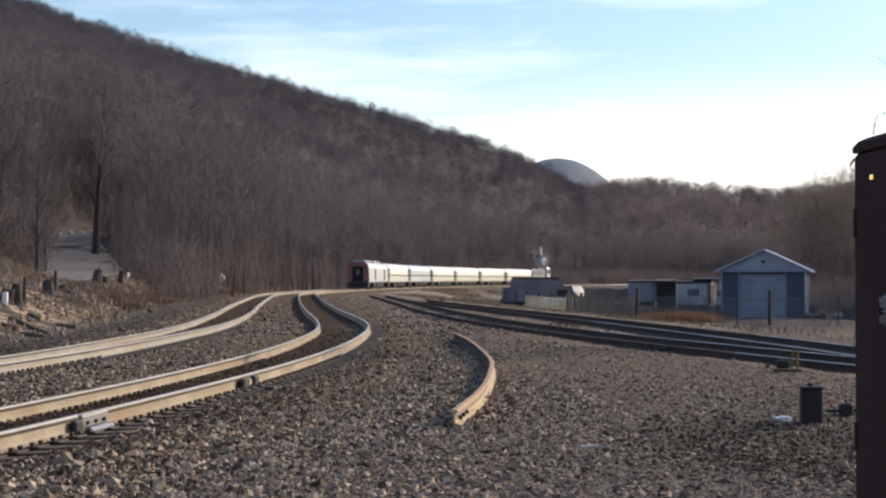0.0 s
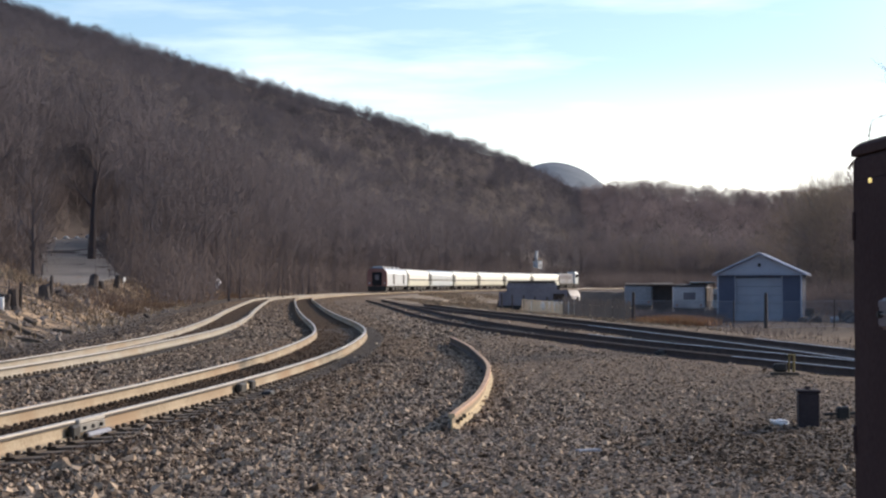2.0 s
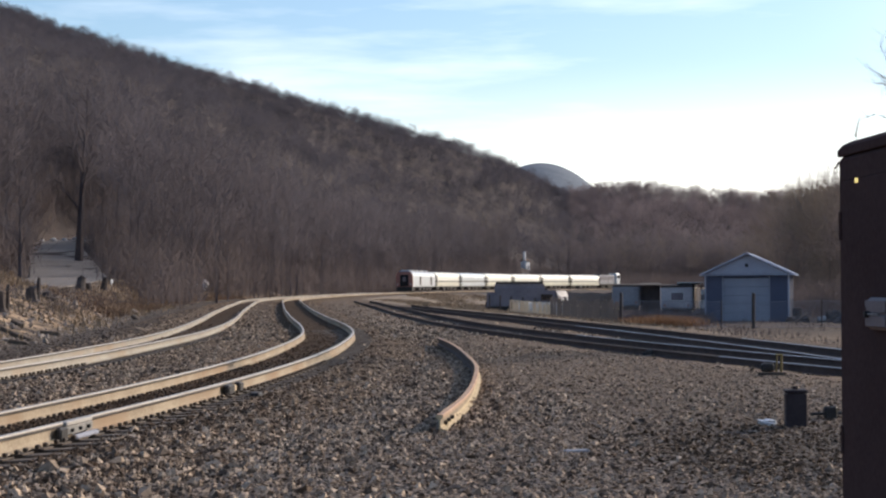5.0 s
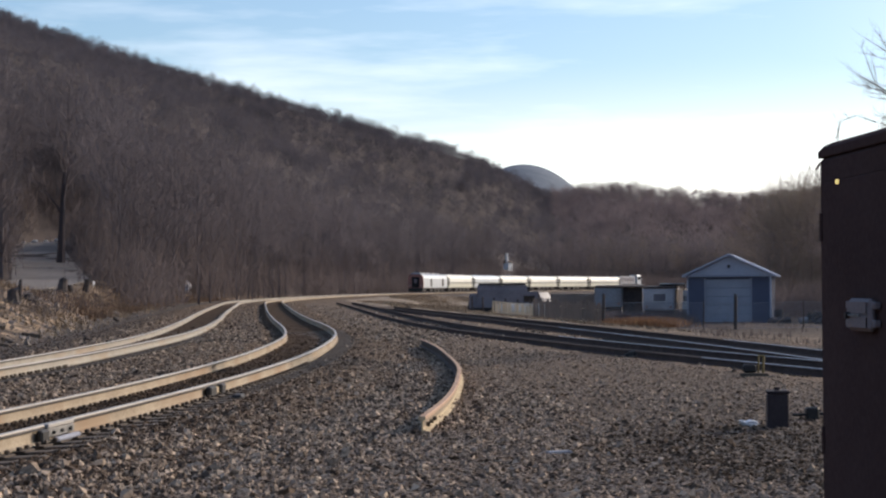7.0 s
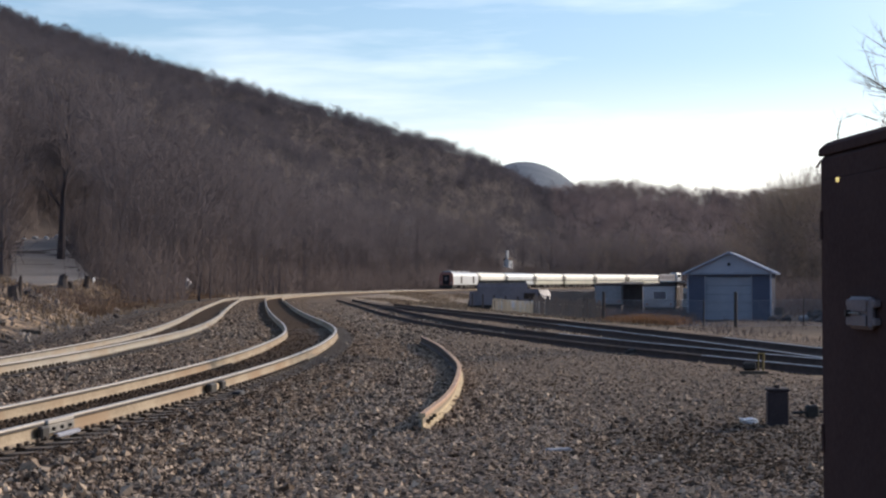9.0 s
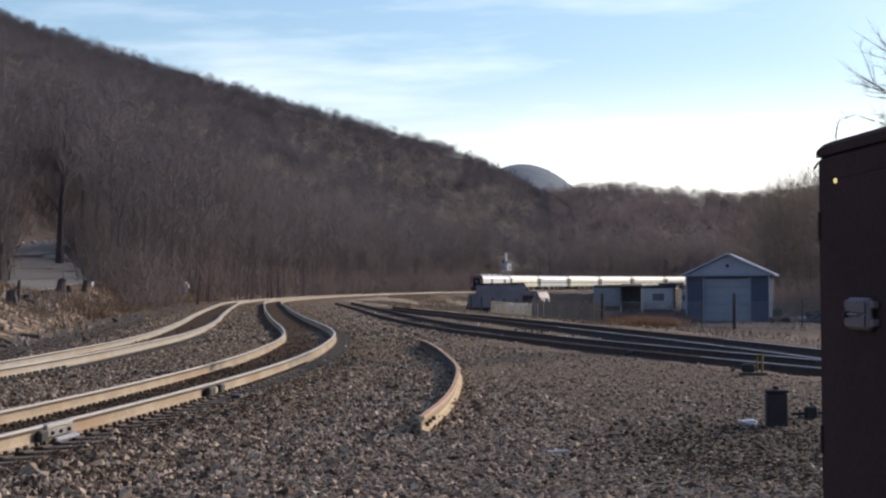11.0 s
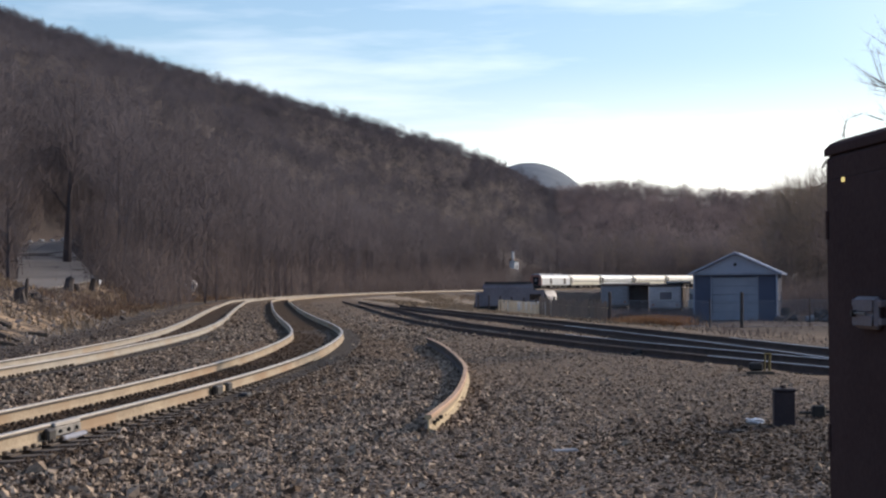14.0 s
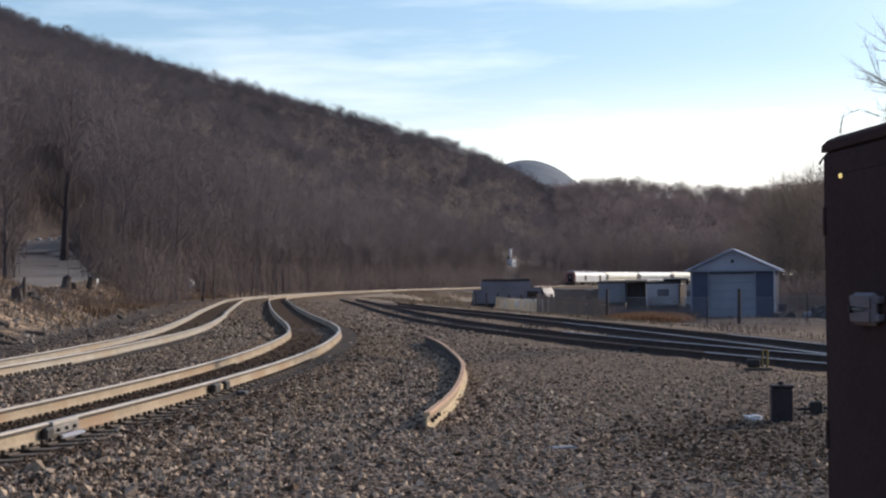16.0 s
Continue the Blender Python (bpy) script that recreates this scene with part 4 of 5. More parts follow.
yard_brush = np.stack([wx, wy, ground_z(wx, wy) - 0.1, rng.uniform(0.4, 1.0, n), rng.uniform(0, 6.28, n), rng.integers(0, 6, n)], 1)
grow_wood("yard_brush", yard_brush, BRUSH_KINDS, "tangled bare brush behind the garage", BRUSH, "brush")


def tree_thing(kind, mat, label):
    t, c = kind
    ob = tagged(new("bare_tree"), label, "tree", "bare trees")
    for name, (v, f) in (("trunk", t), ("crown", c)):
        me = sheet(name, v, f, mat)
        me.attributes.new("tone", "FLOAT", "POINT").data.foreach_set("value", np.full(len(v), 0.25 if name == "trunk" else 0.5, np.float32))
        k = new(name, me)
        k.parent = ob
    return ob


def split_spray(made):
    v, f = made
    return (v[:4], f[:3]), (v[4:], f[3:] - 4)


NEAR_TREES = [tree_thing(bare_tree(80 + k, 12.0, 16, 7, 6, 0.33, 1.25, 0.016), FOOT_BARK, "leafless brown tree with many thin upright twigs") for k in range(3)]
PALE_TREES = [tree_thing(split_spray(spray_tree(90 + k, 11.0, 2600, 0.013, 0.34)), PALE_BARK, "pale leafless tree catching the low sun") for k in range(2)]


def plant(ob, x, y, s, turn, first, sink=0.1):
    m = pose(x, y, float(ground_z(np.array([x]), np.array([y]))[0]) - sink, 0, 0, turn) @ Matrix.Diagonal((s, s, s, 1))
    if first:
        ob.matrix_world = m
        return ob
    c = copy_thing(ob, m)
    c.scale = (s, s, s)
    return c


spots = [(-34.8, 171, 1.5), (-28.7, 120, 0.62), (-35.2, 136, 1.2), (-38, 128, 1.2), (-45, 160, 1.2)]
used = set()
for q, (x, y, s) in enumerate(spots):
    k = q % 3
    plant(NEAR_TREES[k], x, y, s, q * 77.0, k not in used)
    used.add(k)
used = set()
for q, (x, y, s) in enumerate([(35.4, 150, 1.15), (37.4, 156, 1.30), (37.5, 172, 1.25), (46, 162, 1.3)]):
    k = q % 2
    plant(PALE_TREES[k], x, y, s, q * 61.0 + 20, k not in used)
    used.add(k)

trunk, (crown_v, crown_f) = bare_tree(133, 13.0, 26, 15, 18, 0.25, 0.8, 0.006, reach=(0.018, 0.05))
# one long limb that reaches out over the case
back_turn = Matrix.Rotation(radians(-240), 3, "Z")
limb = [back_turn @ Vector(p) / 0.78 for p in ((0, 0, 6.2), (-0.9, 0, 6.55), (-1.7, 0, 6.75), (-2.2, 0.1, 6.93), (-2.55, 0.1, 6.82))]
twig_rng = np.random.default_rng(7)
for q, (p0, p1) in enumerate(zip(limb, limb[1:])):
    bits = [cone(np.array(p0), np.array(p1) + (np.array(p1) - np.array(p0)) * 0.05, 0.05 - 0.010 * q)]
    for _ in range(7):
        w = np.array(p0) + (np.array(p1) - np.array(p0)) * twig_rng.uniform()
        bits.append(sliver(w, w + twig_rng.normal(0, 0.22, 3) + np.array([0, 0, 0.08]), 0.008, twig_rng))
    for v, f in bits:
        crown_f = np.vstack([crown_f, np.array(f) + len(crown_v)])
        crown_v = np.vstack([crown_v, v])
branch_tree = tree_thing((trunk, (crown_v, crown_f)), BARK, "tall bare tree with fine dark twigs behind the case")
plant(branch_tree, 14.2, 45, 0.78, 240, True)


def root_ball(x, y):
    """The upturned root plate of a fallen tree, with broken roots."""
    g = thing("root_ball", x, y, float(ground_z(np.array([x]), np.array([y]))[0]), 0, "pale upturned root plate of a fallen tree on the bank", "stump")
    bm = bmesh.new()
    bmesh.ops.create_icosphere(bm, subdivisions=3, radius=0.85)
    for v in bm.verts:
        v.co += noise.noise_vector(v.co * 2.2) * 0.45
        v.co.z = max(v.co.z * 0.85 + 0.6, -0.05)
    part("plate", bm, CAMPER_WHITE, g)
    q = random.Random(3)
    for _ in range(14):
        a, e = q.uniform(0, 6.28), q.uniform(0.0, 1.2)
        d = Vector((math.cos(a) * math.cos(e), math.sin(a) * math.cos(e), math.sin(e)))
        part("root", rod(Vector((0, 0, 0.6)) + d * 0.6, Vector((0, 0, 0.6)) + d * q.uniform(1.1, 1.6) + Vector((0, 0, 0.15)), 0.07, 6, r2=0.02), PALE_BARK, g)


root_ball(-25.7, 193.0)


# ---- the yard ----
def garage():
    g = thing("garage", 19.85, 105.0, -0.78, -14.3, "blue sided garage with a pale gable and a closed white door", "garage")
    w, d, h = 2.55, 7.5, 2.95
    # front wall round the door opening
    bm = box(-w, -1.42, -0.08, 0.08, 0, h)
    box(1.32, w, -0.08, 0.08, 0, h, bm=bm)
    box(-1.42, 1.32, -0.08, 0.08, 2.72, h, bm=bm)
    part("front_wall", bm, BLUE, g)
    for x in (-w + 0.08, w - 0.08):
        part("side_wall", box(x - 0.08, x + 0.08, 0.08, d, 0, h), BLUE, g)
    part("back_wall", box(-w + 0.16, w - 0.16, d - 0.16, d, 0, h), BLUE, g)
    for k in range(5):
        part("door_panel", box(-1.42, 1.32, -0.02, 0.03, 0.02 + k * 0.54, 0.02 + k * 0.54 + 0.525, 0.012), WHITE_WALL, g)
    for x in (-1.47, 1.37):
        part("door_trim", box(x - 0.04, x + 0.04, -0.11, -0.082, 0, 2.80), WHITE_WALL, g)
    for x in (-w, w):
        part("corner_trim", box(x - 0.05, x + 0.05, -0.12, -0.084, 0, h), GABLE, g)
    bm = bmesh.new()
    vs = [bm.verts.new(p) for p in ((-w, -0.10, h), (w, -0.10, h), (0, -0.10, h + 1.2), (-w, 0.06, h), (w, 0.06, h), (0, 0.06, h + 1.2))]
    for f in ((0, 1, 2), (5, 4, 3), (0, 3, 4, 1), (1, 4, 5, 2), (2, 5, 3, 0)):
        bm.faces.new([vs[i] for i in f])
    gable = part("gable", bm, GABLE, g)
    part("vent", rod((0, -0.14, h + 0.55), (0, -0.09, h + 0.55), 0.11, 10), BLACK, gable)
    for s in (-1, 1):
        bm = bmesh.new()
        a, b = (0, h + 1.24), (s * (w + 0.34), h - 0.10)
        p = [bm.verts.new(v) for y in (-0.36, d + 0.3) for v in ((a[0], y, a[1]), (b[0], y, b[1]), (b[0], y, b[1] + 0.11), (a[0], y, a[1] + 0.11))]
        for f in ((0, 1, 2, 3), (7, 6, 5, 4), (0, 4, 5, 1), (1, 5, 6, 2), (2, 6, 7, 3), (3, 7, 4, 0)):
            bm.faces.new([p[i] for i in f])
        bmesh.ops.recalc_face_normals(bm, faces=bm.faces)
        part("roof_slope", bm, ROOFING, g)
    part("soffit", box(-w - 0.30, w + 0.30, -0.34, -0.13, h - 0.08, h - 0.02), GABLE, g)
    part("downspout", rod((w - 0.02, -0.17, 0.1), (w - 0.02, -0.17, h - 0.1), 0.04), ROOFING, g)


garage()


def covered_trailer():
    g = thing("covered_trailer", 7.0, 130.0, -0.76, -3, "low trailer under a slate blue tarpaulin by the fence", "trailer")
    out = [(-1.15, 0.7), (-1.15, 2.1), (-1.0, 2.4), (1.0, 2.4), (1.15, 2.1), (1.15, 0.7)]
    part("cover", prism(out, -1.8, 2.0), SLATE, g)
    part("end_flap", prism([(-1.1, 0.7), (-1.0, 1.75), (1.0, 1.75), (1.1, 0.7)], -2.4, -1.805), SLATE, g)
    part("ridge_board", prism([(-1.1, 2.405), (-1.05, 2.55), (1.05, 2.55), (1.1, 2.405)], -1.7, 1.9), BLACK, g)
    part("bed", box(-2.4, 2.3, -1.05, 1.05, 0.52, 0.69, 0.02), BLACK, g)
    part("end_board", prism([(-1.05, 0.7), (-1.05, 2.0), (1.05, 2.0), (1.05, 0.7)], 2.01, 2.22), BLACK, g)
    for x in (-1.2, -0.3, 1.4):
        for y in (-0.95, 0.95):
            part("wheel", rod((x, y - 0.1, 0.36), (x, y + 0.1, 0.36), 0.36, 14), BLACK, g)


def pickup():
    g = thing("pickup_truck", 9.75, 129.0, -0.76, -38, "pale blue pickup truck parked behind the fence", "truck")
    part("body", box(-1.6, 2.2, -0.9, 0.9, 0.55, 1.05, 0.06), SLATE, g)
    part("cab", prism([(-0.82, 1.05), (-0.72, 1.92), (0.72, 1.92), (0.82, 1.05)], -1.0, 0.5), SLATE, g)
    bm = bmesh.new()
    vs = [bm.verts.new(p) for p in ((0.98, -0.74, 1.10), (0.98, 0.74, 1.10), (0.52, 0.66, 1.86), (0.52, -0.66, 1.86), (0.94, -0.74, 1.08), (0.94, 0.74, 1.08), (0.48, 0.66, 1.84), (0.48, -0.66, 1.84))]
    for f in ((0, 1, 2, 3), (7, 6, 5, 4), (0, 4, 5, 1), (1, 5, 6, 2), (2, 6, 7, 3), (3, 7, 4, 0)):
        bm.faces.new([vs[i] for i in f])
    # opaque white skin paints the sky's reflection on the glass
    part("windscreen", bm, CAMPER_WHITE, g, "windscreen coloured white for its bright reflection")
    part("side_window", box(-0.8, 0.3, -0.86, -0.80, 1.15, 1.6), GLASS, g)
    part("bonnet", box(1.0, 2.15, -0.84, 0.84, 1.052, 1.14, 0.04), SLATE, g)
    for x in (-1.0, 1.5):
        for y in (-0.85, 0.85):
            part("wheel", rod((x, y - 0.1, 0.36), (x, y + 0.1, 0.36), 0.36, 14), BLACK, g)


covered_trailer()
pickup()


def camper(x, y, turn, w, d, h, low, mat, label, window=True):
    g = thing("camper_trailer", x, y, -0.76, turn, label, "trailer")
    r = 0.18
    part("body", box(-w / 2, w / 2, 0, d, low, h, r, seg=3), mat, g)
    part("chassis", box(-w / 2 + 0.12, w / 2 - 0.12, 0.15, d - 0.15, 0.36, low - 0.004, 0.02), UNDER, g)
    if window:
        part("window", box(-0.35, 0.45, -0.02, 0.02, h * 0.58, h * 0.58 + 0.5, 0.01), SLATE, g)
        part("window_frame", box(-0.40, 0.50, -0.012, 0.018, h * 0.58 - 0.05, h * 0.58 + 0.55, 0.01), PALE, g)
    part("bumper", box(-w / 2 + 0.1, w / 2 - 0.1, -0.14, 0.148, 0.42, 0.54, 0.02), BLACK, g)
    for q in (-w / 2 + 0.3, w / 2 - 0.3):
        part("tail_light", box(q - 0.06, q + 0.06, -0.03, 0.0, low + 0.2, low + 0.34), ORANGE, g)
        for yy in (d * 0.45, d * 0.6):
            part("wheel", rod((q - 0.1, yy, 0.33), (q + 0.1, yy, 0.33), 0.33, 12), BLACK, g)
    part("roof_cap", prism([(-0.04, h - 0.08), (-0.02, h + 0.05), (d * 0.5, h + 0.12), (d + 0.02, h + 0.05), (d + 0.04, h - 0.08)], -w / 2 + 0.06, w / 2 - 0.02), POST, g)
    part("side_panel", box(w / 2 - 0.01, w / 2 + 0.02, 0.12, d - 0.2, low + 0.1, h - 0.15), POST, g)
    return g


camper(13.65, 116, -8, 1.95, 4.0, 2.25, 0.82, GREY_BLUE, "small grey blue camper trailer in the yard", False)
camper(16.35, 111, -13, 2.15, 4.5, 2.2, 0.66, CAMPER_WHITE, "boxy pale blue camper trailer with a rear window")


def lean_to():
    g = thing("lean_to_shed", 15.15, 115, -0.76, -8, "dark open lean-to shed between two campers", "shed")
    part("back_wall", box(-0.66, 0.66, 2.3, 2.4, 0, 2.2), POST, g)
    for x in (-0.62, 0.62):
        part("side_wall", box(x - 0.04, x + 0.04, 0, 2.3, 0, 2.2), POST, g)
    part("front_board", box(-0.57, 0.57, 0.35, 0.40, 0, 2.15), POST, g)
    part("roof", prism([(-0.2, 2.22), (2.5, 2.34), (2.5, 2.42), (-0.2, 2.30)], -0.75, 0.75), POST, g)


lean_to()


def pale_stack():
    g = thing("pale_boat_cover", 8.5, 126.5, -0.74, -6, "long pale tarpaulin over stacked timber behind the fence", "tarpaulin")
    bm = prism([(-0.6, 0.0), (-0.62, 0.55), (-0.4, 0.95), (0.4, 0.98), (0.62, 0.5), (0.6, 0.0)], -2.1, 2.2)
    bmesh.ops.subdivide_edges(bm, edges=bm.edges, cuts=3, use_grid_fill=True)
    for v in bm.verts:
        v.co += noise.noise_vector(v.co * 1.7) * 0.06
        v.co.z = max(v.co.z, 0)
    part("cover", bm, PALE, g)
    k = thing("scrap_heap", 11.6, 118.5, -0.74, -8, "heap of grey brown scrap under a sheet", "scrap")
    bm = prism([(-0.8, 0.0), (-0.8, 1.2), (-0.3, 1.75), (0.5, 1.7), (0.8, 1.1), (0.8, 0.0)], -1.7, 1.6)
    bmesh.ops.subdivide_edges(bm, edges=bm.edges, cuts=3, use_grid_fill=True)
    for v in bm.verts:
        v.co += noise.noise_vector(v.co * 1.3) * 0.16
        v.co.z = max(v.co.z, 0)
    part("sheet", bm, BROWN_BOARD, k)


pale_stack()


def awning():
    g = thing("awning", 17.35, 111.2, -0.76, -10, "pale sloping awning beside the camper", "awning")
    part("roof", prism([(0, 2.40), (2.4, 2.30), (2.4, 2.36), (0, 2.47)], -0.9, 0.75), PALE, g)
    part("post", box(0.62, 0.72, 0.05, 0.15, 0, 2.39), POST, g)
    part("post", box(-0.85, -0.75, 2.2, 2.3, 0, 2.31), POST, g)


awning()


def barrel_stack():
    g = thing("salvage_stack", 17.75, 109.0, -0.76, -10, "stack of pale sunlit salvage beside the garage", "salvage")
    for k, (x, z, w, h) in enumerate(((0, 0.0, 0.36, 0.42), (0.06, 0.43, 0.30, 0.34), (-0.02, 0.78, 0.34, 0.5), (0.05, 1.29, 0.28, 0.36), (0.0, 1.66, 0.22, 0.34))):
        part("crate", box(x - w / 2, x + w / 2, -0.2, 0.25, z, z + h, 0.03), PALE if k % 2 == 0 else GREY_BLUE, g)


barrel_stack()


def fence_line(a, b, n):
    return [(a[0] + (b[0] - a[0]) * t, a[1] + (b[1] - a[1]) * t) for t in np.linspace(0, 1, n)]


def ground_at(x, y):
    return float(ground_z(np.array([x]), np.array([y]))[0])


def board_fence():
    a, b = (4.5, 124.0), (11.2, 98.6)
    g = tagged(new("board_fence"), "weathered grey board fence with uneven slats", "fence")
    g.location = (a[0], a[1], ground_at(*a))
    turn = math.atan2(b[1] - a[1], b[0] - a[0])
    length = math.hypot(b[0] - a[0], b[1] - a[1])
    g.rotation_euler = (0, 0, turn)
    meshes = []
    for k in range(5):
        bm = box(-0.06, 0.06, -0.012, 0.012, 0.04, 0.86 + 0.04 * k, 0.004)
        me = bpy.data.meshes.new("board")
        bm.to_mesh(me)
        bm.free()
        me.materials.append(BOARD)
        tall = bpy.data.meshes.new("board")
        bm = box(-0.07, 0.07, -0.012, 0.012, 0.04, 1.22 + 0.06 * k, 0.004)
        bm.to_mesh(tall)
        bm.free()
        tall.materials.append(BROWN_BOARD)
        meshes.append((me, tall))
    z1 = ground_at(*b) - ground_at(*a)
    s = 5.2
    while s < length:
        grey = s > 0.53 * length
        if random.random() > (0.08 if grey else 0.15):
            ob = new("board", meshes[random.randrange(5)][1 if grey else 0])
            ob.parent = g
            ob.matrix_local = pose(s, 0, z1 * s / length, 0, random.uniform(-2, 2), 0)
        s += random.choice((0.14, 0.16, 0.2))
    for k in range(11):
        s = length * k / 10
        part("post", box(s - 0.05, s + 0.05, 0.03, 0.13, z1 * k / 10, z1 * k / 10 + 1.25, 0.01), POST, g)
    for h in (0.3, 0.95):
        bm = rod((5.2, 0.03, h + z1 * 5.2 / length), (length, 0.03, h + z1), 0.03, 4)
        part("rail", bm, BOARD, g)


board_fence()


def wire_fence():
    pts = [(11.25, 98.3), (15.85, 91.3), (17.3, 89.8), (20.6, 88.4), (24.5, 87.0), (29.0, 86.0)]
    g = tagged(new("wire_fence"), "chain link fence with dark wooden posts", "fence")
    g.location = (pts[0][0], pts[0][1], ground_at(*pts[0]))
    o = Vector(g.location)
    for q, (x, y) in enumerate(pts):
        z = ground_at(x, y)
        tall = 1.85 if q in (0, 2) else 1.5
        r = 0.10 if q in (0, 2) else 0.04
        p = part("post", rod(Vector((x, y, z - 0.1)) - o, Vector((x + 0.02, y, z + tall)) - o, r, 8, r2=r * 0.85), POST, g)
        if q in (0, 2):
            part("post_cap", rod(Vector((x, y, z + tall)) - o, Vector((x, y, z + tall + 0.06)) - o, r * 0.9, 8, r2=0.02), POST, p)
    bm = bmesh.new()
    h = 1.4
    for (x0, y0), (x1, y1) in zip(pts, pts[1:]):
        a, b = Vector((x0, y0, ground_at(x0, y0))) - o, Vector((x1, y1, ground_at(x1, y1))) - o
        n = int((b - a).length / 0.075)
        for z in (0.06, h):
            rod(a + Vector((0, 0, z)), b + Vector((0, 0, z)), 0.012, 4, bm)
        for k in range(-19, n):
            for flip in (0, 1):
                s0, s1 = k, k + 19
                z0, z1 = (0.05, h) if not flip else (h, 0.05)
                lo, hi = max(s0, 0), min(s1, n)
                if lo >= hi:
                    continue
                f0, f1 = (lo - s0) / 19, (hi - s0) / 19
                p = a + (b - a) * (lo / n) + Vector((0, 0, z0 + (z1 - z0) * f0))
                q = a + (b - a) * (hi / n) + Vector((0, 0, z0 + (z1 - z0) * f1))
                e = Vector((0, 0, 0.0035))
                bm.faces.new([bm.verts.new(v) for v in (p - e, q - e, q + e, p + e)])
    part("wire_mesh", bm, WIRE, g)


wire_fence()


def hillside_cottage():
    x, y = 35.75, 600.0
    z = ground_at(x, y)
    g = thing("cottage", x, y, z - 0.3, 48, "small white cottage with a white chimney half hidden among bare trees", "house")
    e = 10.1 - z
    wall = part("wall", box(-1.15, 1.15, 0, 2.3, 0, e - 0.1), WHITE_PAINT, g)
    part("window", box(0.1, 0.6, -0.05, -0.005, e - 2.4, e - 1.5, 0.02), SLATE, wall)
    part("roof", prism([(-0.3, e - 0.1), (-0.3, e + 0.05), (1.15, e + 1.1), (2.6, e + 0.05), (2.6, e - 0.1), (1.15, e + 0.95)], -1.35, 1.35), DARK_RUST_AND_SHADE, g)
    stack = part("chimney", box(-1.3, -0.6, 0.4, 1.2, e - 0.1, e + 3.3, 0.03), WHITE_PAINT, g)
    part("chimney_cap", box(-1.4, -0.5, 0.3, 1.3, e + 3.304, e + 3.5, 0.03), GREY_BLUE, stack)


hillside_cottage()


# ---- by the tracks ----
def relay_case():
    g = thing("relay_case", 1.472, 6.02, 0.0, 3.0, "tall dark brown steel relay case beside the track", "cabinet")
    d = 2.2
    part("body", box(0, 0.8, -d, 0, 0.12, 2.046, 0.012), CASE, g)
    part("plinth", box(-0.03, 0.83, -d - 0.03, 0.03, -0.05, 0.118, 0.01), STEEL, g)
    bm = bmesh.new()
    pr = [(-0.001, 2.048), (-0.003, 2.052), (-0.003, 2.078), (0.010, 2.090), (0.045, 2.104), (0.4, 2.138), (0.755, 2.104), (0.807, 2.076), (0.807, 2.048)]
    rings = [[bm.verts.new((x, y, z if k in (1, 2) else 2.047 + (z - 2.047) * 0.75)) for x, z in pr] for k, y in enumerate((-d - 0.016, -d, -0.03, 0.006))]
    for r0, r1 in zip(rings, rings[1:]):
        for i in range(len(pr)):
            bm.faces.new((r0[i], r1[i], r1[(i + 1) % len(pr)], r0[(i + 1) % len(pr)]))
    bm.faces.new(rings[0])
    bm.faces.new(rings[-1][::-1])
    bmesh.ops.recalc_face_normals(bm, faces=bm.faces)
    part("roof", bm, CASE, g)
    door = part("door", box(-0.010, -0.002, -d + 0.06, -0.06, 0.2, 1.96, 0.006), CASE, g)
    for z in (0.45, 1.05, 1.8):
        part("hinge", rod((-0.012, -0.055, z - 0.05), (-0.012, -0.055, z + 0.05), 0.007, 8), CASE, door)
    lock = part("lock_box", box(-0.042, -0.012, -0.655, -0.430, 1.446, 1.552, 0.012), ALU, door, "dull aluminium lock box")
    part("lower_plate", box(-0.050, -0.0425, -0.640, -0.445, 1.456, 1.494, 0.003), ALU, lock)
    part("upper_plate", box(-0.048, -0.0425, -0.640, -0.445, 1.502, 1.544, 0.003), ALU, lock)
    part("knob", rod((-0.064, -0.478, 1.497), (-0.043, -0.478, 1.497), 0.011, 10), BLACK, lock)
    part("bar", box(-0.058, -0.051, -0.60, -0.478, 1.494, 1.501, 0.002), STEEL, lock)
    for z in (1.472, 1.53):
        part("lug", box(-0.036, -0.012, -0.425, -0.395, z - 0.012, z + 0.012, 0.004), ALU, lock)
        part("lug", box(-0.036, -0.012, -0.69, -0.66, z - 0.012, z + 0.012, 0.004), ALU, lock)
    part("hook", rod((-0.001, -0.01, 2.03), (-0.014, -0.004, 2.006), 0.004, 6), CASE, g)
    # added glowing disc in place of a yellow glint
    part("glint_disc", rod((-0.018, -0.25, 1.95), (-0.010, -0.25, 1.95), 0.0085, 14), GLINT_GLOW, door, "small round yellow disc made to glow for a bright glint")
    return g


relay_case()


def junction_post():
    g = thing("junction_box", 4.13, 19.0, ground_at(4.13, 19.0), -6, "short dark plastic junction box standing in the gravel", "junction box")
    part("body", box(-0.115, 0.115, -0.115, 0.115, -0.05, 0.37, 0.012), PLASTIC, g)
    part("lid", box(-0.125, 0.125, -0.125, 0.125, 0.372, 0.41, 0.012), PLASTIC, g)
    part("knob", rod((0, 0, 0.41), (0, 0, 0.445), 0.03, 8), PLASTIC, g)
    b = new("white_bag")
    tagged(b, "crumpled white plastic bag on the gravel", "litter")
    b.location = (3.84, 19.2, ground_at(3.84, 19.2))
    bm = bmesh.new()
    bmesh.ops.create_icosphere(bm, subdivisions=3, radius=0.5)
    for v in bm.verts:
        q = noise.noise_vector(v.co * 3.0) * 0.3
        v.co += q
        v.co = Vector((v.co.x * 0.20, v.co.y * 0.12, max(0, v.co.z * 0.07 + 0.03) + 0.09 * max(0, -v.co.x - 0.2)))
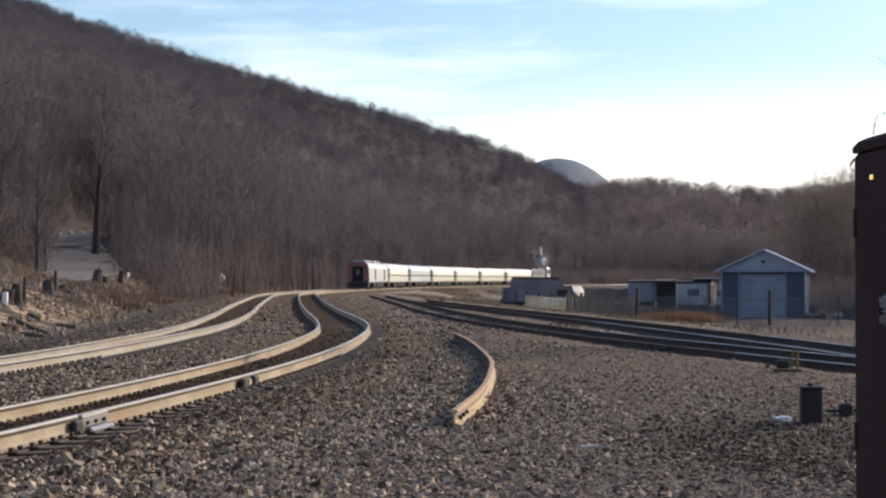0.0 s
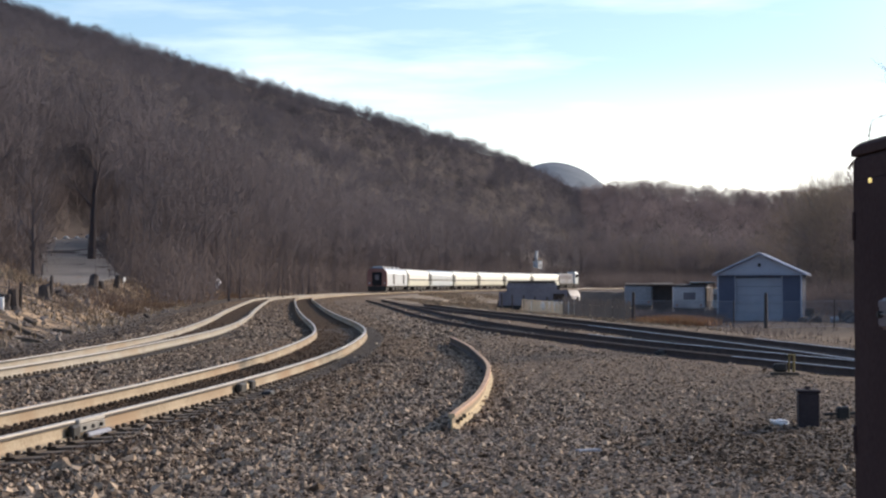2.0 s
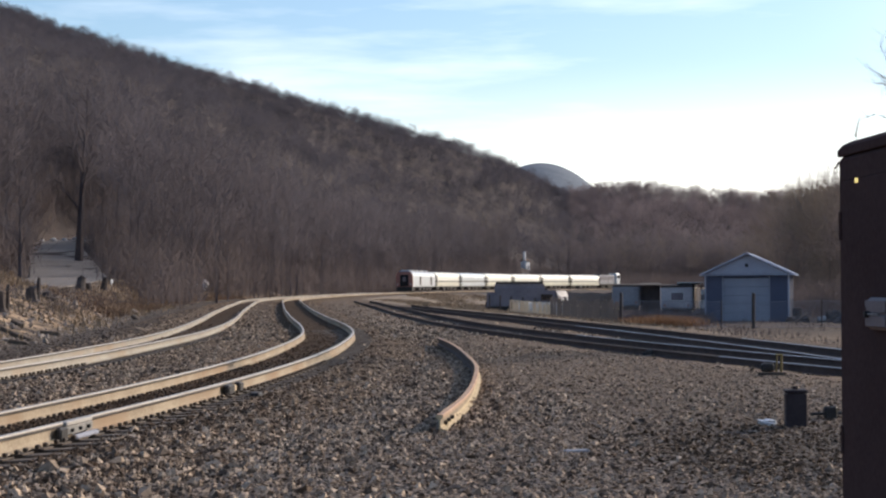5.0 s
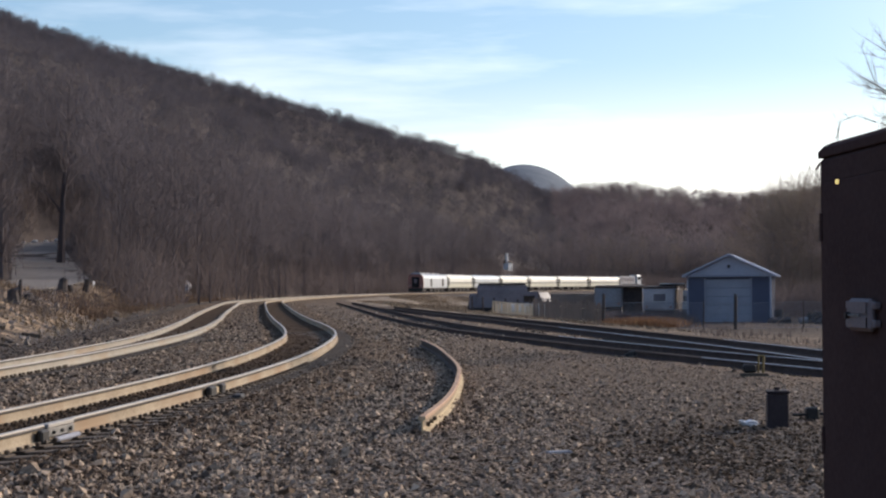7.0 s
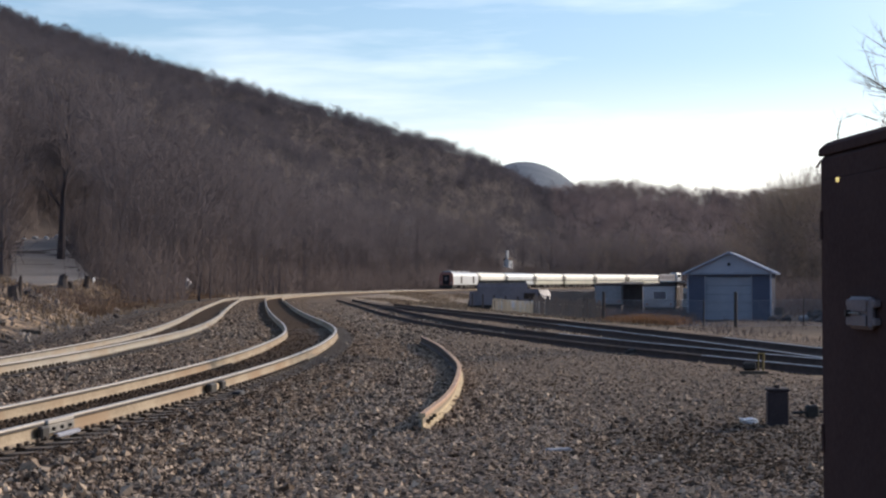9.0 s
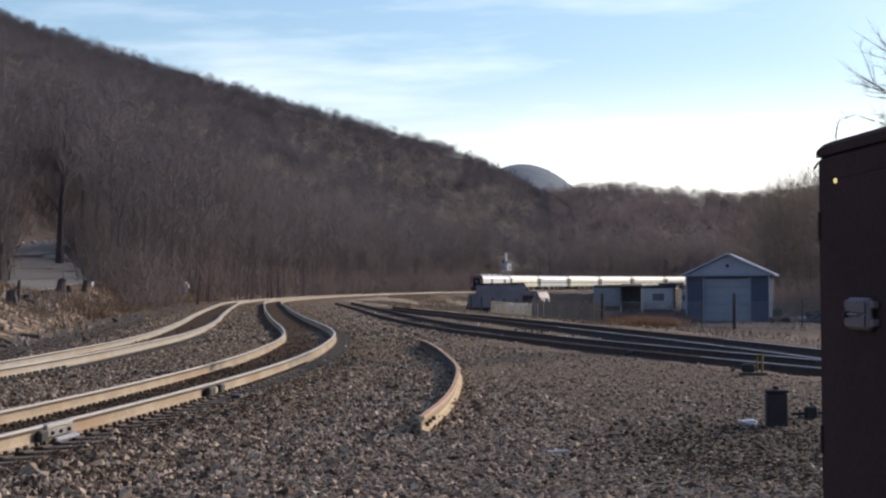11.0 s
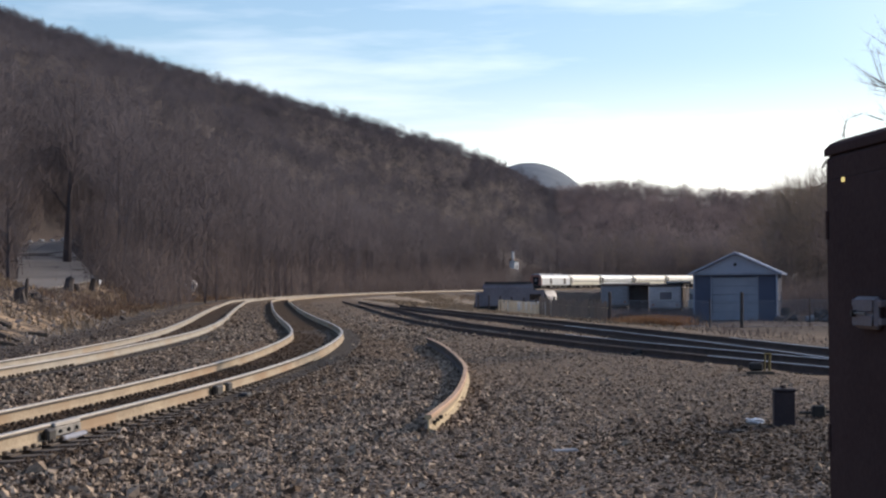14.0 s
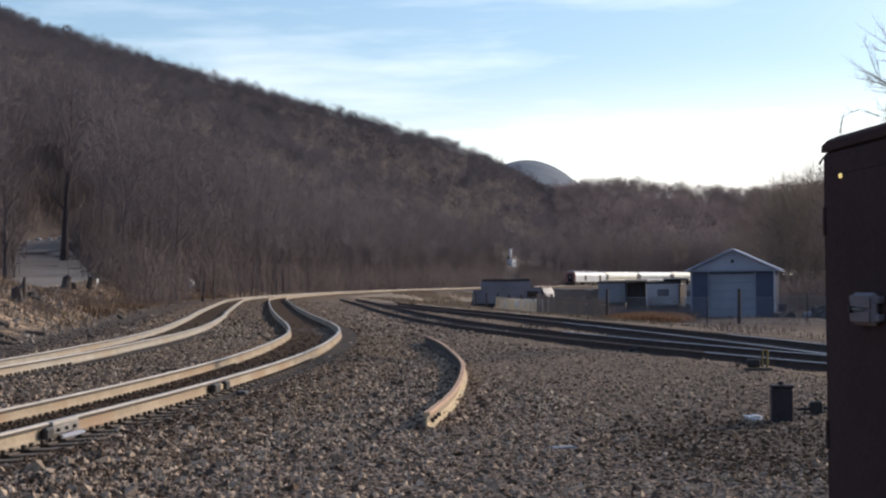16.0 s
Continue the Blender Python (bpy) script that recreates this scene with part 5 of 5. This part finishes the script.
    part("bag", bm, WHITE_BAG, b)
    k = thing("cable_stub", 4.62, 19.6, ground_at(4.62, 19.6), 0, "bent dark cable stub on the gravel", "cable")
    part("cable", rod((-0.18, 0, 0.06), (0.25, 0.05, 0.07), 0.018), BLACK, k)
    part("clamp", box(-0.03, 0.12, -0.05, 0.06, 0.0, 0.15, 0.02), BLACK, k)


junction_post()


def switch_stand():
    x, y = 6.05, 29.2
    g = thing("switch_stand", x, y, ground_at(x, y), -8, "low switch stand with a yellow lever by the siding", "switch stand")
    part("base", box(-0.34, 0.14, -0.10, 0.10, -0.02, 0.05, 0.01), TIE, g)
    part("housing", box(-0.30, -0.06, -0.10, 0.10, 0.06, 0.20, 0.03), BLACK, g)
    part("lever", rod((0.05, 0, 0.05), (0.06, 0, 0.34), 0.022), YELLOW, g)
    part("lever", rod((-0.03, 0.03, 0.05), (-0.02, 0.03, 0.33), 0.016), YELLOW, g)
    part("grip", box(-0.05, 0.09, -0.02, 0.04, 0.335, 0.36, 0.01), YELLOW, g)


switch_stand()


def yard_bits():
    g = thing("oil_drum", 22.65, 103.6, -0.77, 0, "dark oil drum beside the garage wall", "drum")
    part("body", rod((0, 0, 0), (0, 0, 0.82), 0.29, 16), POST, g)
    for z in (0.27, 0.55):
        part("hoop", rod((0, 0, z), (0, 0, z + 0.03), 0.305, 16), POST, g)
    k = thing("marker_post", -23.3, 125.5, ground_at(-23.3, 125.5), 58, "small white marker post on the bank", "post")
    part("post", box(-0.05, 0.05, -0.03, 0.03, -0.1, 0.4, 0.01), WHITE_PAINT, k)
    part("plate", box(-0.13, 0.13, -0.045, -0.032, 0.18, 0.46, 0.008), WHITE_PAINT, k)


    k = thing("pale_post", -15.09, 58.50, ground_at(-15.09, 58.50), 0, "short pale post on the bank beside stumps", "post")
    part("post", box(-0.09, 0.09, -0.08, 0.08, -0.1, 0.42, 0.02), WHITE_PAINT, k)


yard_bits()


def trackside_litter():
    g = thing("tie_stub", 5.2, 38.6, ground_at(5.2, 38.6), 25, "dark heap of broken ties beside the siding", "timber")
    for k, (x, y, turn, w, h) in enumerate(((0, 0, 10, 0.42, 0.11), (0.25, 0.3, -30, 0.35, 0.15), (-0.2, 0.35, 50, 0.3, 0.09), (0.05, 0.2, 80, 0.22, 0.2))):
        p = part("timber", box(-w, w, -0.1, 0.1, -0.03, h, 0.025), BLACK if k % 2 else TIE, g)
        p.matrix_local = pose(x, y, 0, 0, 4 * k - 6, turn)
    f = thing("flat_stone", 1.41, 16.1, ground_at(1.41, 16.1), 20, "pale flat slab lying on the gravel", "stone")
    bm = box(-0.12, 0.12, -0.07, 0.07, -0.02, 0.028, 0.01)
    for v in bm.verts:
        v.co += noise.noise_vector(v.co * 9.0) * 0.02
    part("slab", bm, GREY_BLUE, f)
    b = thing("white_bucket", 23.75, 102.0, -0.77, 0, "small pale bucket lying beside the garage", "bucket")
    part("bucket", rod((-0.2, 0, 0.17), (0.22, 0.05, 0.19), 0.16, 14, r2=0.19), GREY_BLUE, b)
    part("rim", rod((0.21, 0.05, 0.19), (0.25, 0.055, 0.19), 0.21, 14), GREY_BLUE, b)
    for x, y, w, h, turn in ((22.3, 101.5, 0.5, 0.35, 10), (25.2, 103.5, 0.7, 0.6, -20), (26.6, 101.0, 0.9, 0.45, 15), (24.6, 99.5, 0.6, 0.3, 40)):
        j = thing("junk_pile", x, y, -0.77, turn, "dark heap of scrap and boards beside the garage", "scrap")
        bm = box(-w, w, -0.4, 0.4, 0, h)
        bmesh.ops.subdivide_edges(bm, edges=bm.edges, cuts=3, use_grid_fill=True)
        for v in bm.verts:
            v.co += noise.noise_vector(v.co * 2.3 + Vector((x, y, 0))) * 0.3
            v.co.z = max(v.co.z, 0)
        part("heap", bm, POST, j)
        part("board", rod((-w, -0.45, 0.02), (w * 0.8, -0.3, h + 0.25), 0.05, 4), BROWN_BOARD, j)


trackside_litter()
n = 420
wy = rng.uniform(101, 110, n)
wx = wy * rng.uniform(0.105, 0.168, n)
weeds = np.stack([wx, wy, ground_z(wx, wy), rng.uniform(0.10, 0.26, n), rng.uniform(0, 6.28, n), rng.integers(0, 6, n)], 1)
grow_wood("yard_weeds", weeds, BRUSH_KINDS, "dead brown weeds and canes round the campers", BRUSH, "brush")


def rail_lubricator(y, light, label):
    x = float(main_x(np.array([y]))[0]) + 0.755
    slope = math.degrees(math.atan(float(np.interp(y, [k for k, _ in MAIN], [v for _, v in MAIN]))))
    g = thing("rail_joint", x, y, MAIN_Z, -slope, label, "rail joint")
    if light:
        part("bar", box(0.042, 0.07, -0.42, 0.42, 0.045, 0.132, 0.008), STEEL, g)
        part("cover", box(0.03, 0.080, -0.40, 0.38, 0.136, 0.182, 0.01), RAIL_TOP, g)
        part("motor", box(0.072, 0.15, -0.30, 0.40, -0.01, 0.045, 0.02), WHITE_WALL, g)
        part("clamp", box(0.042, 0.11, -0.66, -0.44, 0.0, 0.14, 0.02), BLACK, g)
    else:
        part("clamp", box(0.042, 0.13, -0.50, -0.12, 0.01, 0.145, 0.02), BLACK, g)
        part("bar", box(0.042, 0.09, -0.08, 0.20, 0.01, 0.12, 0.015), OLD_RAIL, g)
        part("clamp", box(0.042, 0.13, 0.24, 0.50, 0.01, 0.145, 0.02), BLACK, g)
        part("foot_plate", box(0.42, 0.56, -0.55, -0.25, -0.06, 0.045, 0.02), BLACK, g)
    for q in (-0.25, 0.0, 0.25):
        part("bolt", rod((0.07, q, 0.09), (0.10, q, 0.09), 0.018, 6), BLACK, g)


rail_lubricator(17.3, True, "pale steel rail joint with a bolted fixture")
rail_lubricator(24.05, False, "dark clamped rail joint")


# ---- the bank ----
def stump(x, y, r, h, lean, label):
    g = thing("tree_stump", x, y, ground_at(x, y) - 0.05, random.uniform(0, 360), label, "stump", "stumps on the bank")
    bm = bmesh.new()
    n = 9
    rings = []
    for k, (z, s) in enumerate(((0, 1.35), (0.25, 1.0), (0.8, 0.88), (1.0, 0.82))):
        rings.append([bm.verts.new((math.cos(6.283 * i / n) * r * s * random.uniform(0.85, 1.15) + lean * z * h, math.sin(6.283 * i / n) * r * s * random.uniform(0.85, 1.15),
                                    z * h + (random.uniform(-0.12, 0.2) * h if k == 3 else 0))) for i in range(n)])
    for a, b in zip(rings, rings[1:]):
        for i in range(n):
            bm.faces.new((a[i], a[(i + 1) % n], b[(i + 1) % n], b[i]))
    bm.faces.new(rings[-1])
    part("stump", bm, POST, g)


for x, y, r, h, lean in ((-17.35, 75.75, 0.10, 0.95, 0.05), (-17.55, 75.5, 0.30, 0.5, 0.1), (-15.2, 60.5, 0.22, 0.5, 0.2), (-15.05, 60.9, 0.07, 0.85, 0.25), (-15.5, 60.2, 0.28, 0.35, -0.2),
                         (-18.3, 83.0, 0.2, 0.3, 0.1), (-23.6, 115.5, 0.36, 0.85, 0.2), (-23.1, 116.2, 0.2, 0.5, 0.3), (-22.9, 120.0, 0.2, 0.9, 0.5), (-17.9, 80.5, 0.25, 0.3, 0.2), (4.85, 139.0, 0.2, 0.8, -0.25)):
    stump(x, y, r, h + (0.15 if y < 85 else 0.0), lean, "dark broken tree stump in dry grass")
for x, y in ((-13.3, 53.5), (-12.5, 52.8), (-12.9, 58.0), (-14.0, 58.0), (-13.1, 51.2), (-12.1, 50.0), (-21.9, 103.5), (-17.7, 79.8), (-18.5, 112.2), (-15.1, 88.2)):
    g = thing("old_tie", x, y, ground_at(x, y) + 0.04, random.uniform(-60, 20), "dark discarded tie half buried on the bank", "timber", "discarded ties")
    g.rotation_euler[1] = random.uniform(-0.1, 0.5)
    part("timber", box(-random.uniform(0.15, 0.5), 0.35, -0.1, 0.1, -0.08, 0.09, 0.03), TIE, g)
rng = np.random.default_rng(23)
yy = rng.uniform(42, 110, 2200)
xx = main_x(yy) - rng.uniform(8.6, 14.5, 2200)
ss = 0.075 * rng.lognormal(0, 0.55, 2200)
tagged(new("bank_rocks", pebble_mesh("bank_rocks", np.stack([xx, yy, ground_z(xx, yy) + ss * 0.1], 1), ss, rng, ROCK)), "brown rocks and clods on the bank", "rocks", kind="stuff")


def blades(name, xy, h, w, mat, label, rng):
    n = len(xy)
    z = ground_z(xy[:, 0], xy[:, 1])
    p = np.column_stack([xy, z])
    a = rng.uniform(0, 6.28, n)
    tip = p + np.stack([rng.normal(0, 0.35, n) * h, rng.normal(0, 0.35, n) * h, h * rng.uniform(0.5, 1.2, n)], 1)
    e = np.stack([np.cos(a), np.sin(a), np.zeros(n)], 1) * w
    v = np.stack([p - e, p + e, tip], 1).reshape(-1, 3)
    return tagged(new(name, sheet(name, v, np.arange(3 * n).reshape(-1, 3), mat)), label, "grass", kind="stuff")


y = 40 + 230 * rng.uniform(0, 1, 12000) ** 1.1
off = 8.7 + rng.exponential(2.2, 12000)
k = np.sin(y * 0.7 + off) + np.sin(y * 0.23 - off * 0.9) > rng.uniform(0.0, 2.2, 12000)
blades("bank_grass", np.stack([main_x(y) - off, y], 1)[k], 0.35, 0.03, STRAW, "tufts of dry straw coloured grass on the bank", rng)
n = 4000
y = rng.uniform(70, 170, n)
off = 10.5 + rng.exponential(3.5, n)
xy = np.stack([main_x(y) - off, y], 1)
blades("bank_weeds", xy[np.min(np.hypot(xy[:, None, 0] - ROAD_LINE[None, :, 0], xy[:, None, 1] - ROAD_LINE[None, :, 1]), axis=1) > 5.0], 0.55, 0.014, BRUSH, "bare brown weeds along the top of the bank", rng)
n = 3500
t = rng.uniform(0, 1, n)
xy = np.stack([-22.5 - 12 * t + rng.normal(0, 1.2, n), 92 + 50 * t + rng.normal(0, 2, n)], 1)
blades("mound_grass", xy[np.min(np.hypot(xy[:, None, 0] - ROAD_LINE[None, :, 0], xy[:, None, 1] - ROAD_LINE[None, :, 1]), axis=1) > 4.4], 0.4, 0.04, STRAW, "dry straw coloured grass on the mound beside the road", rng)
n = 9000
y = rng.uniform(84, 210, n)
off = 9.4 + rng.exponential(2.6, n)
xy = np.stack([main_x(y) - off, y], 1)
blades("bank_scrub", xy[np.min(np.hypot(xy[:, None, 0] - ROAD_LINE[None, :, 0], xy[:, None, 1] - ROAD_LINE[None, :, 1]), axis=1) > 4.6], 0.36, 0.035, SCRUB, "low brown dead scrub on the slope below the woods", rng)
for x, y, r in ((-47.6, 216.5, 0.42), (-46.3, 217.0, 0.34), (-45.0, 217.6, 0.46), (-48.9, 216.0, 0.3)):
    g = thing("boulder", x, y, ground_at(x, y) + 0.15, 40 * x, "pale boulder at the bend of the road", "boulder", "boulders by the road")
    bm = bmesh.new()
    bmesh.ops.create_icosphere(bm, subdivisions=2, radius=r)
    for v in bm.verts:
        v.co += noise.noise_vector(v.co * 1.8 + Vector((x, y, 0))) * 0.3 * r
        v.co.z = max(v.co.z * 0.8, -0.3 * r)
    part("rock", bm, PALE, g)
n = 4000
y = rng.uniform(62, 130, n)
off = rng.normal(11.8, 1.3, n)
k = np.sin(y * 0.31 + off * 0.8) + np.sin(y * 0.11) > rng.uniform(-0.6, 1.2, n)
blades("bank_straw", np.stack([main_x(y) - off, y], 1)[k], 0.22, 0.045, STRAW, "patches of flattened golden grass on the bank", rng)
n = 12000
y = rng.uniform(93, 103, n)
x = y * rng.normal(0.138, 0.010, n)
blades("russet_grass", np.stack([x, y], 1), 0.45, 0.03, RUSSET, "patch of russet dry grass inside the fence", rng)
n = 22000
y = rng.uniform(125, 300, n)
x = y * rng.uniform(-0.012, 0.060, n)
k = (np.abs(x - main_x(y)) > 5) & (x > yard_b_x(y) + 1.4) & (np.sin(y * 0.05 + 1) + np.sin(x * 0.5 + y * 0.03) + rng.normal(0, 0.5, n) > 0.1)
blades("verge_grass", np.stack([x, y], 1)[k], 0.30, 0.05, STRAW, "patches of golden dry grass between the siding and the main line", rng)
n = 2600
y = rng.uniform(52, 104, n)
x = y * rng.normal(0.19, 0.055, n)
k = (x > yard_b_x(y) + 2.2) & (np.sin(y * 0.45 + x) + np.sin(x * 1.3) > 0.2)
blades("yard_scrub", np.stack([x, y], 1)[k], 0.32, 0.02, BRUSH, "low dead brown scrub inside the yard", rng)
n = 9000
y = rng.uniform(60, 190, n)
x = yard_b_x(y) + 2.4 + rng.exponential(2.0, n)
blades("yard_grass", np.stack([x, y], 1), 0.12, 0.03, STRAW, "short dry grass beyond the sidings", rng)


# ---- the train ----
HALF, LENGTH, PITCH = 1.55, 25.3, 25.9
LINE_Y = np.arange(60, 700, 0.5)
LINE_X = main_x(LINE_Y)
LINE_S = np.concatenate([[0], np.cumsum(np.hypot(np.diff(LINE_X), np.diff(LINE_Y)))])
REAR_S = float(np.interp(234.5, LINE_Y, LINE_S))
RAIL_Z = MAIN_Z + 0.178
SECTION = [(-1.50, 1.02), (-1.55, 1.3), (-1.55, 2.2), (-1.53, 2.95), (-1.40, 3.42), (-1.05, 3.72), (-0.5, 3.85), (0.5, 3.85), (1.05, 3.72), (1.40, 3.42), (1.53, 2.95), (1.55, 2.2), (1.55, 1.3), (1.50, 1.02)]


def shell(outline, y0, y1):
    """A solid from an outline in x and z, drawn from y0 to y1."""
    bm = bmesh.new()
    rings = [[bm.verts.new((x, y, z)) for x, z in outline] for y in (y0, y1)]
    n = len(outline)
    bm.faces.new(rings[0])
    bm.faces.new(rings[1][::-1])
    for i in range(n):
        bm.faces.new((rings[0][i], rings[1][i], rings[1][(i + 1) % n], rings[0][(i + 1) % n]))
    bmesh.ops.recalc_face_normals(bm, faces=bm.faces)
    return bm


def truck(parent, y):
    b = part("truck", box(-1.15, 1.15, y - 1.6, y + 1.6, 0.45, 0.85, 0.06), UNDER, parent)
    for q in (-1.15, 1.15):
        for x in (-0.76, 0.76):
            part("wheel", rod((x - 0.06, y + q, 0.45), (x + 0.06, y + q, 0.45), 0.45, 16), UNDER, b)
    return b


def coach(label, upper, lower):
    c = tagged(new("passenger_coach"), label, "train coach", "coaches of the train")
    a, b = -LENGTH / 2 + 0.25, LENGTH / 2 - 0.25
    hi = [p for p in SECTION if p[1] >= 2.2]
    lo = [(-1.50, 1.02), (-1.55, 1.3), (-1.55, 1.95), (1.55, 1.95), (1.55, 1.3), (1.50, 1.02)]
    part("upper_body", shell([(-1.55, 2.20)] + [p for p in hi if p[1] > 2.2] + [(1.55, 2.20)], a, b), upper, c)
    part("lower_body", shell(lo, a, b), lower, c)
    part("window_band", box(-1.53, 1.53, a + 0.05, b - 0.05, 1.95, 2.20), BAND, c, "dark strip of windows")
    for s in (-1, 1):
        for y in (a + 0.6, b - 0.6):
            part("door", box(s * 1.54 - 0.02, s * 1.54 + 0.02, y - 0.55, y + 0.55, 1.15, 3.15, 0.005), UNDER, c, "dark end door")
        for k in range(5):
            part("rib", box(s * 1.555 - 0.01, s * 1.555 + 0.01, a + 0.2, b - 0.2, 1.2 + 0.13 * k, 1.24 + 0.13 * k), lower, c)
    for y in (a - 0.2, b):
        part("end_bellows", box(-0.85, 0.85, y, y + 0.2, 1.1, 3.3, 0.03), UNDER, c)
    part("underframe", box(-1.25, 1.25, a, b, 0.86, 1.015), UNDER, c)
    for y, w in ((-3.5, 2.6), (0.6, 2.0), (4.0, 2.4)):
        part("equipment_box", box(-1.35, 1.35, y - w / 2, y + w / 2, 0.35, 0.855, 0.04), UNDER, c)
    for y in (-9.0, 9.0):
        truck(c, y)
    for y in (-6, 0, 6):
        part("roof_vent", box(-0.35, 0.35, y - 0.6, y + 0.6, 3.84, 3.93, 0.02), upper, c)
    return c


def cab_car():
    c = tagged(new("cab_car"), "white cab car with an orange and black rear end", "train coach")
    a, b = -LENGTH / 2 + 0.05, LENGTH / 2 - 0.25
    part("body", shell(SECTION, a + 0.35, b), CAB_SIDE, c)
    part("end_frame", shell([(x * 1.012, z) for x, z in SECTION[:5]] + [(-1.1, 3.76), (1.1, 3.76)] + [(x * 1.012, z) for x, z in SECTION[9:]], a, a + 0.345), ORANGE, c, "orange red rear end")
    part("end_door", box(-0.78, 0.78, a - 0.06, a - 0.004, 1.1, 3.25, 0.02), GLASS, c)
    part("end_roof", box(-1.0, 1.0, a + 0.0, a + 0.4, 3.765, 3.95, 0.04), ROOF_BLUE, c)
    part("window_panel", box(-0.30, 0.30, a - 0.09, a - 0.064, 2.0, 2.8, 0.02), SLATE, c)
    part("pilot", box(-1.45, 1.45, a - 0.05, a + 0.5, 0.25, 1.01, 0.05), UNDER, c)
    for x in (-1.2, 1.2):
        part("headlight", rod((x, a - 0.03, 1.5), (x, a + 0.02, 1.5), 0.12, 10), PALE, c)
    for s in (-1, 1):
        for y in (-4.5, 7.6):
            part("door", box(s * 1.552 - 0.012, s * 1.552 + 0.012, y - 0.85, y + 0.85, 1.35, 2.9, 0.004), UNDER, c, "dark side door")
    part("underframe", box(-1.25, 1.25, a + 0.5, b, 0.86, 1.015), UNDER, c)
    part("end_bellows", box(-0.85, 0.85, b, b + 0.2, 1.1, 3.3, 0.03), UNDER, c)
    for y, w in ((-3.5, 2.6), (0.6, 2.0), (4.0, 2.4)):
        part("equipment_box", box(-1.35, 1.35, y - w / 2, y + w / 2, 0.35, 0.855, 0.04), UNDER, c)
    for y in (-9.0, 9.0):
        truck(c, y)
    for y, w in ((-11.5, 0.5), (-8.6, 0.8), (-4.5, 1.0), (1.0, 1.0), (6.0, 0.8)):
        part("roof_unit", box(-0.7, 0.9, y - w, y + w, 3.83, 4.12, 0.05), PALE, c)
    return c


def locomotive():
    c = tagged(new("diesel_locomotive"), "white and grey diesel locomotive pulling the coaches", "locomotive")
    part("frame", box(-1.5, 1.5, -8.6, 8.6, 1.0, 1.35, 0.04), UNDER, c)
    part("long_hood", box(-1.05, 1.05, -8.2, 4.1, 1.354, 4.0, 0.12), GREY_BLUE, c)
    cab = part("cab", shell([(-1.5, 1.354), (-1.5, 4.1), (-1.2, 4.5), (1.2, 4.5), (1.5, 4.1), (1.5, 1.354)], 4.2, 7.0), CAB_SIDE, c)
    part("side_window", box(1.49, 1.52, 4.7, 6.6, 3.0, 3.8), GLASS, cab)
    part("side_window", box(-1.52, -1.49, 4.7, 6.6, 3.0, 3.8), GLASS, cab)
    part("short_hood", box(-0.95, 0.95, 7.01, 8.5, 1.354, 2.9, 0.12), CAB_SIDE, c)
    for y in (-7.0, -4.5, -1.5):
        part("radiator_fan", rod((0, y, 4.0), (0, y, 4.22), 0.7, 16), UNDER, c)
    part("exhaust", box(-0.25, 0.25, 0.5, 1.6, 3.99, 4.4, 0.04), UNDER, c)
    part("fuel_tank", box(-1.3, 1.3, -2.4, 2.4, 0.3, 0.99, 0.1), UNDER, c)
    for y in (-5.9, 5.9):
        truck(c, y)
    for s in (-1, 1):
        for k in range(7):
            part("louvre", box(s * 1.06 - 0.02, s * 1.06 + 0.02, -7.8 + k * 1.5, -6.8 + k * 1.5, 2.5, 3.5), SLATE, c)
        part("handrail", rod((s * 1.45, -8.3, 2.3), (s * 1.45, 4.0, 2.3), 0.025, 6), PALE, c)
    return c


TRAIN = [(cab_car(), 0.5 * PITCH, 9.0)]
first = coach("stainless steel passenger coach shining in the sun", COACH, COACH_LOW)
TRAIN.append((first, 1.5 * PITCH, 9.0))
cool = coach("blue grey stainless steel passenger coach with a pale roof", COOL_COACH, COOL_COACH)
TRAIN.append((cool, 2.5 * PITCH, 9.0))
for q in range(3, 7):
    TRAIN.append((copy_thing(first, Matrix.Identity(4)), (q + 0.5) * PITCH, 9.0))
TRAIN.append((locomotive(), 7 * PITCH + 8.9, 5.9))

# how far the rear of the train has come, time by time
RUN = [(0.0, 1.8), (1.5, 23.0), (3.0, 45.3), (6.5, 98.9), (9.0, 137.4), (12.0, 184.0), (14.0, 215.5), (16.0, 247.6)]


def run_at(t):
    ts, ds = [r[0] for r in RUN], [r[1] for r in RUN]
    return float(np.interp(t, ts, ds))


def on_line(s):
    return Vector((float(np.interp(s, LINE_S, LINE_X)), float(np.interp(s, LINE_S, LINE_Y)), RAIL_Z))


def motions():
    for car, ahead, bogie in TRAIN:
        rows = []
        for t in np.arange(0, 16.01, 0.5):
            s = REAR_S + run_at(t) + ahead
            a, b = on_line(s - bogie), on_line(s + bogie)
            d = b - a
            rows.append((float(t), Matrix.Translation((a + b) / 2) @ pose(0, 0, 0, 0, 0, math.degrees(math.atan2(d.y, d.x)) - 90)))
        walk(car, rows)


motions()
